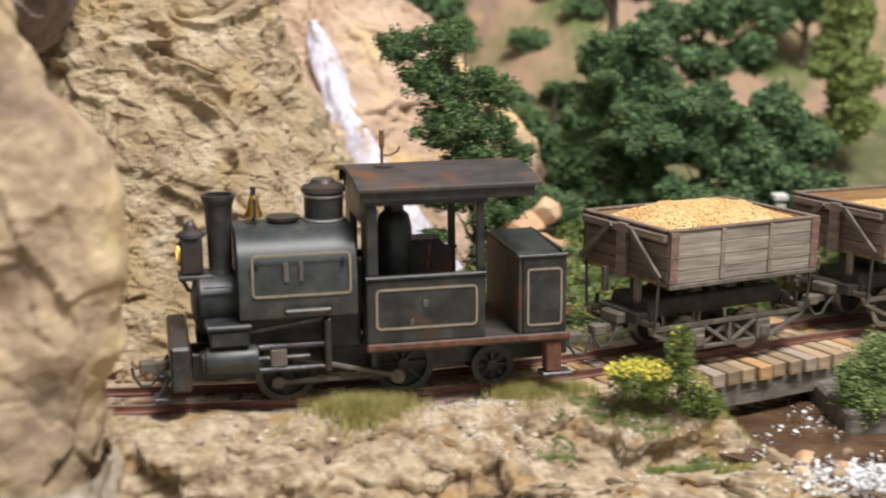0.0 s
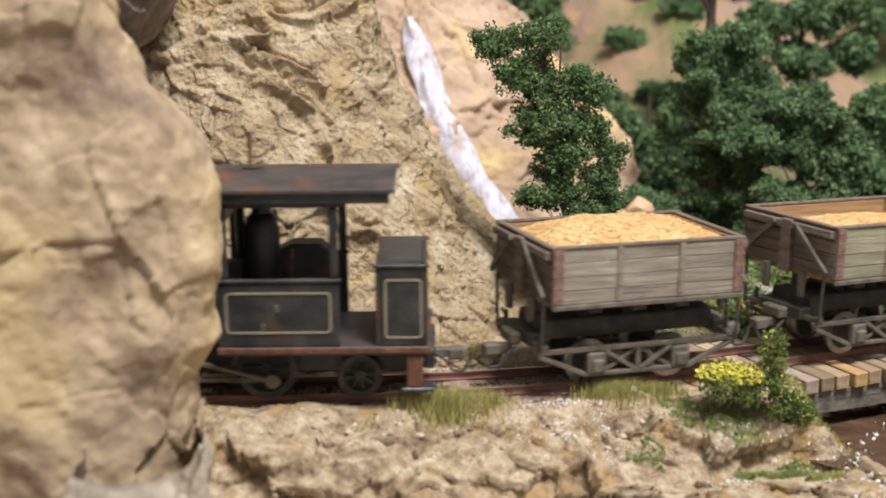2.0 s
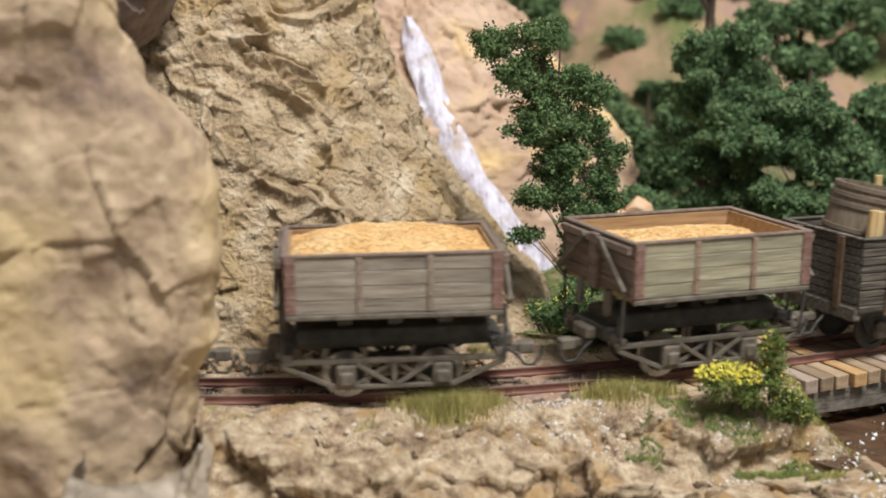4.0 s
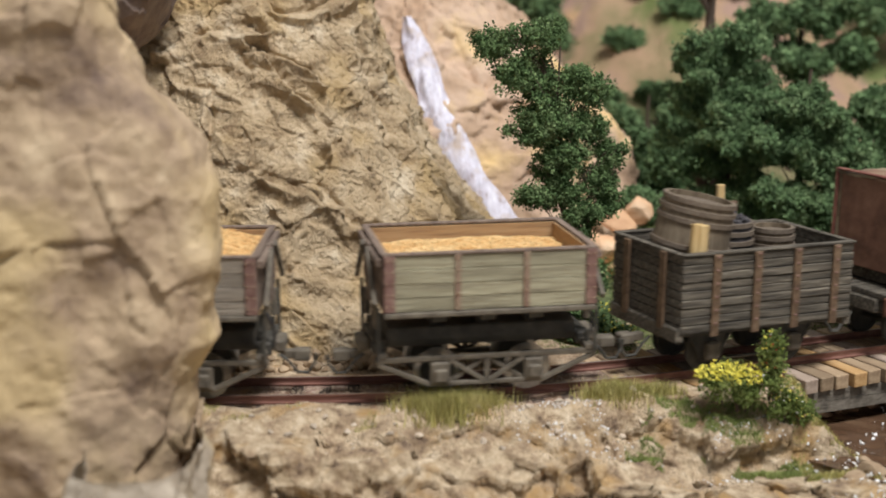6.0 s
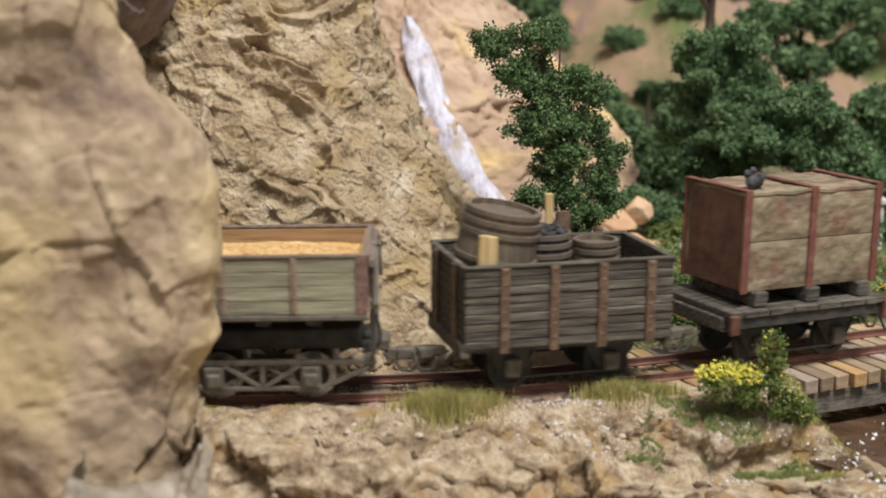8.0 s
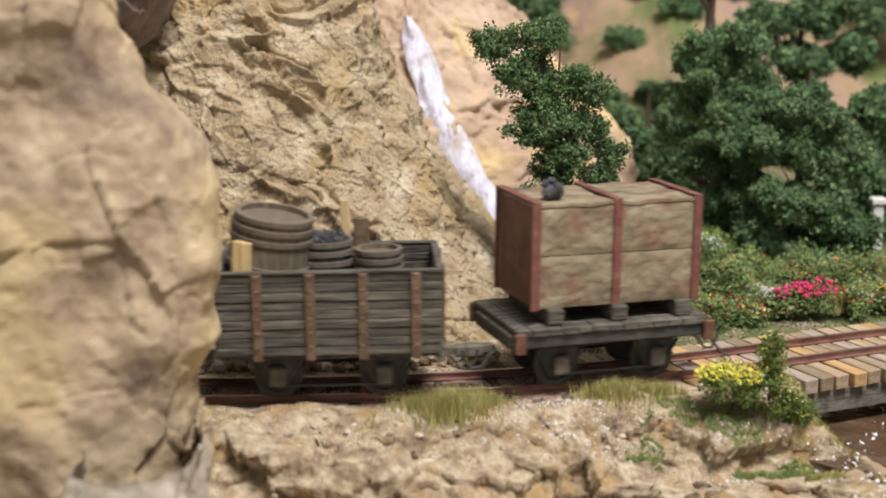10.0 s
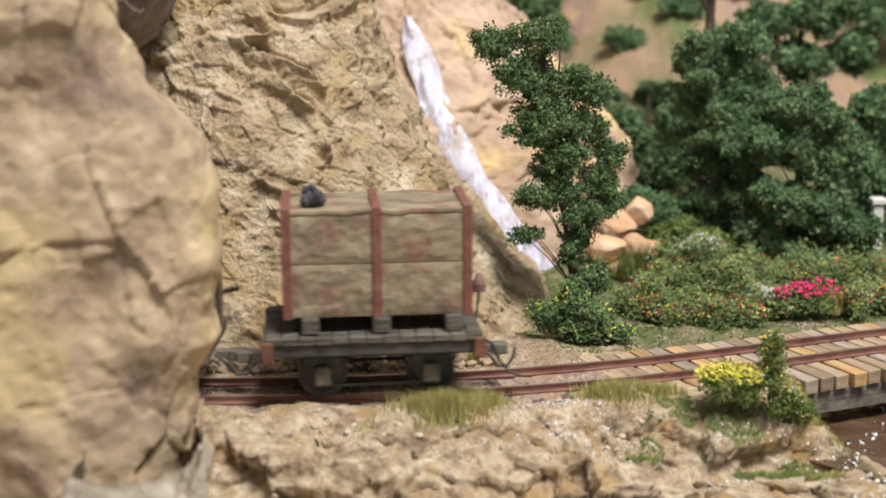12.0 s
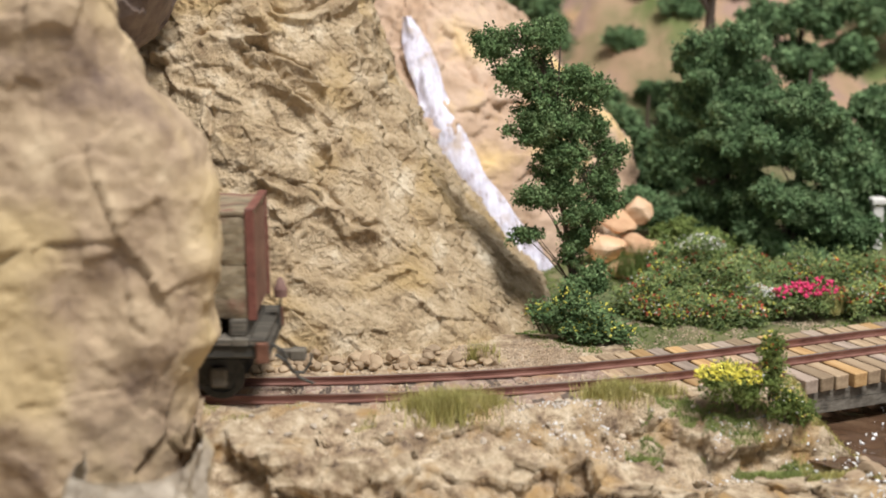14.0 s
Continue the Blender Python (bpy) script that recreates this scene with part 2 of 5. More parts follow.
M_PLANK = material("grey_wagon_plank", [(.15, .125, .105), (.25, .215, .175), (.33, .29, .235), (.40, .35, .28)], 2.6, .85, bump=1.0, bump_size=.9, stretch=GRAIN, piece=.16, bump_depth=.5)
M_PLANK2 = material("olive_wagon_plank", [(.17, .15, .105), (.29, .265, .18), (.38, .355, .245), (.45, .42, .30)], 2.8, .85, bump=1.0, bump_size=.9, stretch=GRAIN, piece=.14, bump_depth=.5)
M_END = material("brown_end_plank", [(.10, .072, .058), (.19, .14, .11), (.27, .21, .165)], 2.6, .85, bump=.9, bump_size=.9, stretch=(1.6, .12, 1.6), piece=.15, bump_depth=.5)
M_DARKPLANK = material("dark_gondola_plank", [(.022, .018, .014), (.070, .060, .047), (.135, .118, .092), (.24, .21, .165)], 2.0, .85, bump=1.0, bump_size=.8, stretch=GRAIN, piece=.2, bump_depth=.6)
M_STRAP = material("rust_red_strap", [(.14, .072, .060), (.22, .125, .105), (.30, .20, .16)], 3, .75, .1, bump=.4, bump_size=.8)
M_RIVET = material("pale_rust_rivet", [(.24, .16, .10), (.38, .28, .19)], 2, .7, .1, bump=0)
M_STRAPOLIVE = material("rust_streaked_strap", [(.18, .105, .08), (.27, .18, .13), (.33, .265, .19)], 3, .8, .05, bump=.4, bump_size=.8)
M_STRAPGREY = material("grey_strap", [(.17, .135, .11), (.26, .21, .165), (.33, .28, .22)], 3, .8, .05, bump=.4, bump_size=.8)
M_STRAPB = material("brown_strap", [(.075, .046, .028), (.15, .095, .057), (.23, .155, .095)], 3, .75, .1, bump=.4, bump_size=.8)
M_INSIDE = material("tan_wagon_inside", [(.24, .14, .07), (.38, .24, .12), (.46, .31, .17)], 3, .85, bump=.6, bump_size=1, stretch=GRAIN)
M_FRAME = material("grey_brown_frame", [(.075, .064, .050), (.14, .12, .092), (.20, .175, .135)], 4, .75, .1, bump=.35, bump_size=1)
M_SUB = material("dark_underframe", [(.026, .025, .022), (.056, .053, .045), (.095, .088, .072)], 6, .7, bump=.25, bump_size=1.2)
M_ORE = material("orange_ore", [(.55, .30, .11), (.68, .45, .20), (.76, .58, .32)], 12, .9, bump=.8, bump_size=.8, bump_depth=.5)
M_OREBIT = material("ore_bits", [(.60, .34, .13), (.70, .48, .22), (.78, .62, .36)], 14, .9, bump=0, island=.18)
M_CRATE = material("brown_crate_board", [(.10, .075, .052), (.21, .165, .105), (.31, .25, .16), (.37, .32, .23)], 8, .7, bump=.7, bump_size=2.4, stretch=(.5, 1, 1), spots=(.22, .12, .08), spot_size=9, spot_at=.58, bump_depth=.7)
M_CRATEEND = material("red_brown_crate_end", [(.10, .045, .03), (.18, .085, .055), (.24, .13, .085)], 8, .7, bump=.6, bump_size=2.4, bump_depth=.6)
M_CRATESTRAP = material("red_crate_strap", [(.12, .042, .032), (.19, .068, .050), (.25, .115, .085)], 4, .6, bump=.4, bump_size=1)
M_BARREL = material("barrel_staves", [(.10, .075, .05), (.18, .14, .095), (.25, .205, .145)], 3, .75, bump=.5, bump_size=1, stretch=(1.5, 1.5, .15))
M_HOOP = material("barrel_hoop", [(.13, .10, .075), (.21, .17, .13)], 2, .6, .2, bump=.3)
M_YELLOWWOOD = material("fresh_yellow_wood", [(.45, .30, .12), (.66, .50, .26)], 3, .75, bump=.4, stretch=(1.5, 1.5, .15))
M_COAL = material("dark_scrap", [(.02, .02, .022), (.06, .055, .06), (.11, .10, .11)], 2, .6, bump=.8, bump_size=.8, bump_depth=.6)
M_BARK = material("tree_bark", [(.06, .042, .03), (.13, .095, .068)], 3, .9, bump=.7, bump_size=1, stretch=(1, 1, .3))
M_LEAF = material("green_foliage", [(.046, .088, .032), (.105, .170, .066), (.21, .285, .13)], 5, .9, bump=0, island=.45, spec=.2)
M_LEAFDARK = material("dark_foliage", [(.056, .104, .045), (.110, .180, .080), (.205, .285, .14)], 7, .9, bump=0, island=.45, spec=.2)
M_LEAFOLIVE = material("olive_foliage", [(.075, .11, .025), (.13, .175, .048), (.21, .25, .08)], 8, .9, bump=0, island=.4, spec=.2)
M_SHRUB = material("shrub_leaves", [(.06, .11, .03), (.15, .22, .065), (.43, .43, .15)], 2.2, .6, bump=0, island=.5, spec=.4)
M_GRASS = material("dry_grass", [(.28, .26, .08), (.43, .39, .14), (.56, .50, .23)], 6, .8, bump=0, island=.4, spec=.3)
M_MEADOW = material("short_meadow_grass", [(.13, .18, .05), (.23, .28, .085), (.34, .37, .14)], 6, .8, bump=0, island=.35, spec=.3)
M_YELLOW = material("yellow_blossom", [(.72, .64, .07), (.82, .76, .16)], 3, .8, bump=0, island=.3)
M_RED = material("red_blossom", [(.42, .05, .03), (.55, .12, .06)], 3, .8, bump=0, island=.3)
M_PINK = material("magenta_blossom", [(.60, .03, .12), (.75, .07, .20)], 3, .8, bump=0, island=.3)
M_WHITE = material("white_blossom", [(.6, .58, .55), (.78, .76, .72)], 3, .8, bump=0, island=.2)

M_GLOW = bpy.data.materials.new("lit_headlamp")
M_GLOW.use_nodes = True
M_GLOW.node_tree.nodes["Principled BSDF"].inputs["Base Color"].default_value = (.9, .5, .1, 1)
M_GLOW.node_tree.nodes["Principled BSDF"].inputs["Emission Color"].default_value = (1.0, .55, .10, 1)
M_GLOW.node_tree.nodes["Principled BSDF"].inputs["Emission Strength"].default_value = 2.2

# ---------------------------------------------------------------- the line of the track
XL, XR = -95.0, 165.0


def curve_y(x):
    u = x / 100
    return 412.71 + 14.883 * u + 16.589 * u ** 2 + 3.102 * u ** 3 - 2.652 * u ** 4


def track_y(x):
    x = np.asarray(x, float)
    c = np.clip(x, XL, XR)
    slope = curve_y(c + .5) - curve_y(c - .5)
    return curve_y(c) + np.where((x < XL) | (x > XR), (x - c) * slope, 0)


def track_z(x):
    """The line falls gently towards the bridge."""
    x = np.asarray(x, float)
    u = np.clip((np.minimum(x, XR) + 20) / 100, 0, None)
    return .061 * u - 1.282 * u ** 2 - np.clip(x - XR, 0, None) * .047


TX = np.linspace(-700, 800, 7501)
TY = track_y(TX)
TS = np.concatenate([[0], np.cumsum(np.hypot(np.diff(TX), np.diff(TY)))])
TS -= np.interp(0, TX, TS)


def track_at(s, half=22):
    """Place and heading (degrees) of a vehicle whose middle is s along the line."""
    a, b = np.interp(s - half, TS, TX), np.interp(s + half, TS, TX)
    ya, yb = float(track_y(a)), float(track_y(b))
    return (a + b) / 2, (ya + yb) / 2, math.degrees(math.atan2(yb - ya, b - a))


# ---------------------------------------------------------------- ground, river, rocks
def step(a, b, v):
    t = np.clip((v - a) / (b - a), 0, 1)
    return t * t * (3 - 2 * t)


def build_ground():
    xs = np.concatenate([np.arange(-460, -132, 8), np.arange(-132, 195, .75), np.arange(195, 620, 8)])
    ys = np.concatenate([np.arange(60, 330, 8), np.arange(330, 478, .65), np.arange(478, 640, 2.2), np.arange(640, 1250, 9)])
    X, Y = [a.ravel() for a in np.meshgrid(xs, ys)]
    P0 = np.stack([X, Y, 0 * X], -1)
    wob = fbm(P0, 26, 3) * 3.4
    edge = track_y(np.clip(X, -140, 105)) - 25 - 6 * step(40, 110, X) + wob
    drop = np.clip(edge - Y, 0, None)
    face = np.minimum(drop * .85, 16 + drop * .1)
    z = track_z(np.clip(X, -140, 110)) * (Y < 520) - 3.6 - .35 * fbm(P0, 9, 3) - face
    z += 2.4 * np.exp(-((edge - Y + 7) / 9) ** 2) * (.4 + fbm(P0, 14, 2))           # the uneven lip of the ledge
    # the river's bed under the bridge, with its banks
    west = 111 + np.clip(412 - Y, 0, 90) * .95 + wob * .6 - 46 * step(424, 452, Y)
    bed = step(0, 13, X - west) * (1 - step(196, 222, X)) * (1 - step(474, 500, Y))
    z = z * (1 - bed) + np.minimum(z, -26 + .6 * fbm(P0, 10, 3)) * bed
    # behind the line the land climbs to the far hills
    z += step(500, 640, Y) * 12 - 3.0 * step(470, 500, Y) * (1 - step(500, 560, Y))
    far = step(640, 1000, Y + 40 * fbm(P0, 130, 2))
    z += far * (185 + 30 * fbm(P0 + 50, 120, 3)) + step(660, 760, Y) * 10 * fbm(P0, 45, 3)
    P = np.stack([X, Y, z], -1)
    rocky = np.clip(drop / 7, 0, 1) * (1 - bed) * (Y > 300)
    d = 5.0 * chips(P * [.6, 1, 1.2] + 1.2 * fbm(P, 9, 2)[:, None], 16, 3) + 1.9 * chips(P * [.7, 1, 1], 7, 11) + 1.0 * fbm(P, 11, 4) + .45 * chips(P, 2.8, 13)
    P[:, 1] -= d * rocky * 1.3
    P[:, 2] += d * rocky * .9 + (1 - rocky) * .35 * fbm(P, 3, 2)
    ob = new("ground", mesh_np("ground", P, grid_faces(len(ys), len(xs)), M_GROUND))
    ob.data.materials.append(M_HILL)
    ob.data.materials.append(M_SOIL)
    cy = np.repeat(np.where(ys[:-1] > 730, 1, np.where(ys[:-1] > 486, 2, 0))[:, None], len(xs) - 1, 1).ravel()
    ob.data.polygons.foreach_set("material_index", cy.astype(np.int32))
    tagged(ob, "sandy plaster ground with a broken rock ledge and far hills", "ground", kind="structure")


def stone_column(name, label, material, centre, reach, depth, z0, z1, theta, rows, carve, power=2.4):
    """A closed rock: an oval footprint whose reach changes with height, with broken plates carved into it."""
    zs = np.linspace(z0, z1, rows)
    Z, T = [a.ravel() for a in np.meshgrid(zs, theta, indexing="ij")]
    ra, rb = reach(Z), depth(Z)
    c, s = np.cos(T), np.sin(T)
    k = (np.abs(c) ** power + np.abs(s) ** power) ** (-1 / power)
    shift = centre(Z)
    P = np.stack([shift[0] + ra * k * c, shift[1] + rb * k * s, Z], -1)
    N = np.stack([c * rb, s * ra, .35 * np.sqrt(ra * rb)], -1)
    N /= np.linalg.norm(N, axis=1)[:, None]
    P += N * carve(P)[:, None]
    cols = len(theta)
    F = grid_faces(rows, cols)
    j = np.arange(rows - 1) * cols
    F = np.concatenate([F, np.stack([j + cols - 1, j, j + cols, j + 2 * cols - 1], -1)])
    top = np.array([[*P[-cols:, :2].mean(0), P[-cols:, 2].max() + 3]])
    n = len(P)
    last = (rows - 1) * cols + np.arange(cols)
    cap = np.stack([last, np.roll(last, -1), np.full(cols, n), np.full(cols, n)], -1)
    me = mesh_np(name, np.concatenate([P, top]), np.concatenate([F, cap]), material)
    return tagged(new(name, me), label, "rock")


def leaning(P, turn, along):
    """Coordinates in which plates are drawn out along a slope of turn degrees."""
    a = radians(turn)
    u, w = P[:, 0] * math.cos(a) + P[:, 2] * math.sin(a), -P[:, 0] * math.sin(a) + P[:, 2] * math.cos(a)
    return np.stack([u * along, P[:, 1], w], -1)


# broken seams across the cliff's face: (x, z) along each, and how high its lip stands
STRATA = [([(-97, 95), (-83, 98.5), (-72, 102.5), (-63, 101)], 3.4), ([(-72, 94.5), (-57, 83.5), (-45, 72), (-39, 64.5), (-32, 57)], 3.2),
          ([(-65, 96), (-54, 91), (-46, 84.5)], 2.8), ([(-92, 86), (-82, 82.5), (-84, 71), (-82, 66)], 1.8),
          ([(-29, 115), (-24, 95), (-18, 77), (-8, 52), (6, 30)], 2.4), ([(-36, 112), (-31, 90), (-24, 70), (-16, 52)], 2.0),
          ([(-60, 54), (-43, 48), (-36, 39), (-24, 35)], 2.0), ([(-50, 24), (-32, 20), (-14, 22), (2, 12)], 2.0), ([(-60, 112), (-48, 108), (-40, 112)], 2.2)]


def seam(P, line):
    """A lip of plaster with an undercut above it, along a broken line."""
    x, z = P[:, 0] + 3.0 * fbm(P, 12, 3), P[:, 2] + 3.0 * fbm(P + 33, 12, 3)
    best, side = np.full(len(P), 1e9), np.zeros(len(P))
    for (ax, az), (bx, bz) in zip(line, line[1:]):
        ux, uz = bx - ax, bz - az
        t = np.clip(((x - ax) * ux + (z - az) * uz) / (ux * ux + uz * uz), 0, 1)
        dx, dz = x - ax - t * ux, z - az - t * uz
        d = np.hypot(dx, dz)
        near = d < best
        best, side = np.where(near, d, best), np.where(near, np.sign(ux * dz - uz * dx), side)
    v = best * -side
    front = P[:, 1] < 545
    return (np.exp(-((v - 1.4) / 1.9) ** 2) - .8 * np.exp(-((v + 1.3) / 1.2) ** 2)) * front * (.6 + .7 * vnoise(P / 9))


def carve_cliff(P):
    Q = leaning(P, -42, .38)
    right = step(-10, 30, P[:, 0] + .42 * P[:, 2])[:, ]
    R = leaning(P, -66, .35)
    d = 4.0 * fbm(P, 60, 2) + .7 * fbm(P, 7, 4)
    flakes = np.clip(chips(Q, 13, 21) - .12, 0, .45) * 3.8 + np.clip(chips(Q + 50, 6, 33) - .18, 0, .4) * 3.2
    d += flakes * (1 - right) + (2.4 * chips(R, 9, 41) + 1.5 * chips(R, 4.2, 47)) * right
    shelf = np.maximum(0, fbm(leaning(P, -38, .3) + 9, 20, 2)) ** .6
    W = leaning(P + 3 * fbm(P, 18, 2)[:, None], -44, .30)
    d += 1.5 * np.clip(1 - 3.2 * np.abs(fbm(W, 21, 2)), 0, 1) ** 1.5 + .8 * np.clip(1 - 2.4 * np.abs(fbm(P + 40, 8, 2)), 0, 1) ** 2
    for line, high in STRATA:
        d += 1.9 * high * seam(P, line)
    d += 1.3 * shelf + .5 * chips(P, 2.4, 51) + .3 * (1 - 2 * np.abs(fbm(P, 3.2, 3)))
    return d * step(-8, 8, P[:, 2] + 4)


def carve_near(P):
    Q = P * [1, 1, .7] + 5 * fbm(P, 20, 2)[:, None]
    return 5.0 * fbm(P * [1, 1, .6], 42, 3) + 2.2 * chips(Q, 34, 61) + 1.0 * chips(Q, 15, 63) + 2.0 * np.abs(fbm(P * [1, 1, .7] + 21, 26, 2)) + 1.0 * fbm(P + 70, 12, 3) + .5 * fbm(P, 5, 3)


def carve_fall(P):
    return 5 * fbm(P, 40, 3) + 3.0 * chips(leaning(P, -65, .45), 15, 71) + 1.4 * chips(P, 6, 73) + .8 * fbm(P, 6, 3)


FULL = np.linspace(0, 2 * math.pi, 361)[:-1]
FRONT = np.concatenate([np.linspace(math.pi * 1.06, 2 * math.pi + .5, 980), np.linspace(2 * math.pi + .52, 3 * math.pi + .16, 70)])


def build_rocks():
    stone_column("cliff", "steep tan plaster rock face with slanting broken strata beside the track", M_CLIFF,
                 lambda z: (-88 + 0 * z, 545 + .06 * z), lambda z: np.interp(z, [-8, 0, 9, 28, 59, 74, 96, 112, 152], [131, 124, 115, 101, 80, 71.5, 65, 60, 42]), lambda z: 101 * (1 - z / 262),
                 -8, 152, FRONT, 400, carve_cliff, 2.6)
    heights, reaches = [-14, 0, 10, 23, 28, 33, 40, 55, 71, 83, 94, 106, 120, 150], [56, 56, 56, 57, 60, 63, 62, 63, 62, 57, 52, 45, 40, 28]
    stone_column("near_rock", "tall ochre and tan rounded rock standing in front of the track", M_NEAR,
                 lambda z: (-120 + 0 * z, 349 + 0 * z), lambda z: np.interp(z, heights, reaches) - 1.5, lambda z: 27 + 0 * z - .06 * z,
                 -16, 150, FULL, 260, carve_near, 2.3)
    stone_column("rock_slab", "flat greyish slab of rock at the foot of the ochre rock", M_SLAB,
                 lambda z: (-76 + 0 * z, 327 + 0 * z), lambda z: 15.5 - .06 * (z + 24), lambda z: 26 - .06 * (z + 24), -40, 11.0, FULL, 70,
                 lambda P: 2.4 * fbm(P, 16, 3) + 1.4 * chips(P, 11, 83) + .8 * fbm(P, 5, 3), 4.5)
    stone_column("rock_outcrop", "dark purplish brown rock shoulder leaning out of the cliff", M_OUTCROP,
                 lambda z: (-118 + 0 * z, 470 + 0 * z), lambda z: 36 * np.sqrt(np.clip(1 - ((z - 135) / 40) ** 2, .02, 1)),
                 lambda z: 36 * np.sqrt(np.clip(1 - ((z - 135) / 40) ** 2, .02, 1)), 96, 174, FULL, 90, carve_near)
    stone_column("waterfall_rock", "pinkish tan rock hill behind the waterfall, yellow on top", M_FALLROCK,
                 FALL_CENTRE, FALL_REACH, FALL_DEPTH, -10, 140, np.linspace(math.pi * .9, 3 * math.pi * .966, 420), 190, carve_fall, 2.2)


def FALL_CENTRE(z):
    return -12 + 0 * z, 655 + 0 * z


def FALL_REACH(z):
    return 107 * np.clip(1 - (np.clip(z, 0, 200) / 142) ** 1.7, .03, 1)


def FALL_DEPTH(z):
    return 104 * np.clip(1 - (np.clip(z, 0, 200) / 190) ** 1.2, .1, 1)


def build_waterfall():
    """A strip of foam that runs down a gully between the two rocks."""
    n, w = 150, 15
    v = np.linspace(0, 1, n)
    z = 103 - 109 * v
    x = np.interp(z, [-6, -1, 17, 42, 68, 104, 108], [46, 41.6, 27.5, 10, -3, -15, -16])
    half = (6.2 + 1.2 * v) * (.25 + .75 * step(0, .13, v)) + .4 * np.sin(v * 40) + .4 * np.sin(v * 17 + 1)
    V, U = np.meshgrid(np.arange(n), np.linspace(-1, 1, w), indexing="ij")
    Xs = x[V] + U * half[V]
    Zs = z[V] + 0 * U
    ra, rb = FALL_REACH(Zs), FALL_DEPTH(Zs)
    cx, cyy = FALL_CENTRE(Zs)
    q = np.clip(1 - np.abs((Xs - cx) / ra) ** 2.2, .02, 1) ** (1 / 2.2)
    Ys = cyy - rb * q - 4.5 + 2.5 * U ** 2
    P = np.stack([Xs, Ys, Zs], -1).reshape(-1, 3)
    P[:, 1] -= 1.8 * np.abs(fbm(P * [1.6, 1, .35], 7, 3))
    back = P + [0, 7, 0]
    F = grid_faces(n, w)
    ob = new("waterfall", mesh_np("waterfall", np.concatenate([P, back]), np.concatenate([F, F[:, ::-1] + len(P)]), M_WATERFALL))
    tagged(ob, "white foaming waterfall running down between two rocks", "waterfall", kind="structure")


def build_water():
    U, Y = [a.ravel() for a in np.meshgrid(np.linspace(0, 1, 90), np.linspace(250, 505, 150))]
    shore = 103 + np.clip(412 - Y, 0, 90) * .95 - 46 * step(424, 452, Y)
    P = np.stack([shore + U * (236 - shore), Y, -23.2 + 0 * Y], -1)
    P[:, 2] += .5 * fbm(P, 9, 3)
    ob = new("river_water", mesh_np("river_water", P, grid_faces(150, 90), M_WATER))
    tagged(ob, "dark brown glossy river water under the bridge", "water", kind="structure")


def grains(centres, sizes, flat=.8, seed=1, long=1.0):
    """Small eight-sided lumps, one at each centre."""
    rng = np.random.default_rng(seed)
    n = len(centres)
    base = np.array([[1, 0, 0], [-1, 0, 0], [0, 1, 0], [0, -1, 0], [0, 0, 1], [0, 0, -1]], float)
    q = rng.normal(size=(n, 4))
    q /= np.linalg.norm(q, axis=1)[:, None]
    w, x, y, z = q.T
    R = np.stack([1 - 2 * (y * y + z * z), 2 * (x * y - z * w), 2 * (x * z + y * w), 2 * (x * y + z * w), 1 - 2 * (x * x + z * z), 2 * (y * z - x * w),
                  2 * (x * z - y * w), 2 * (y * z + x * w), 1 - 2 * (x * x + y * y)], -1).reshape(n, 3, 3)
    lump = base[None] * rng.uniform(.55, 1.25, (n, 6, 1)) * np.array([long, 1, flat])
    V = np.einsum("nij,nkj->nki", R, lump) * np.asarray(sizes).reshape(-1, 1, 1) + np.asarray(centres)[:, None]
    tri = np.array([[0, 2, 4], [2, 1, 4], [1, 3, 4], [3, 0, 4], [2, 0, 5], [1, 2, 5], [3, 1, 5], [0, 3, 5]])
    F = (np.arange(n)[:, None, None] * 6 + tri[None]).reshape(-1, 3)
    return V.reshape(-1, 3), F


def blades(roots, length, width, lean, seed=1):
    """Thin tapering grass blades, each three-sided."""
    rng = np.random.default_rng(seed)
    n = len(roots)
    a = rng.uniform(0, 2 * math.pi, n)
    l = length * rng.uniform(.55, 1.1, n)
    out = lean * rng.uniform(.1, 1, n) * l
    way = np.stack([np.cos(a), np.sin(a), 0 * a], -1)
    side = np.stack([-np.sin(a), np.cos(a), 0 * a], -1) * width
    up = np.array([0, 0, 1.0])
    V = np.stack([roots + side, roots - side, roots + way * width, roots + way * out[:, None] + up * l[:, None]], 1)
    tri = np.array([[0, 1, 3], [1, 2, 3], [2, 0, 3]])
    return V.reshape(-1, 3), (np.arange(n)[:, None, None] * 4 + tri[None]).reshape(-1, 3)


# ---------------------------------------------------------------- track and bridge
def sweep(profile, s0, s1, stepping=3.0):
    """A closed profile (across, up) carried along the line."""
    ss = np.arange(s0, s1 + .1, stepping)
    x = np.interp(ss, TS, TX)
    y = track_y(x)
    dx, dy = np.gradient(x), np.gradient(y)
    n = np.hypot(dx, dy)
    prof = np.array(profile, float)
    V = np.stack([x[:, None] - dy[:, None] / n[:, None] * prof[None, :, 0], y[:, None] + dx[:, None] / n[:, None] * prof[None, :, 0],
                  prof[None, :, 1] + track_z(x)[:, None]], -1)
    m, k = len(ss), len(prof)
    i = np.arange(m - 1)[:, None] * k
    j = np.arange(k)[None]
    F = np.stack([i + j, i + (j + 1) % k, i + k + (j + 1) % k, i + k + j], -1).reshape(-1, 4)
    return V.reshape(-1, 3), F


TIE_PITCH, BRIDGE_START, BRIDGE_END = 6.9, 58.0, 470.0


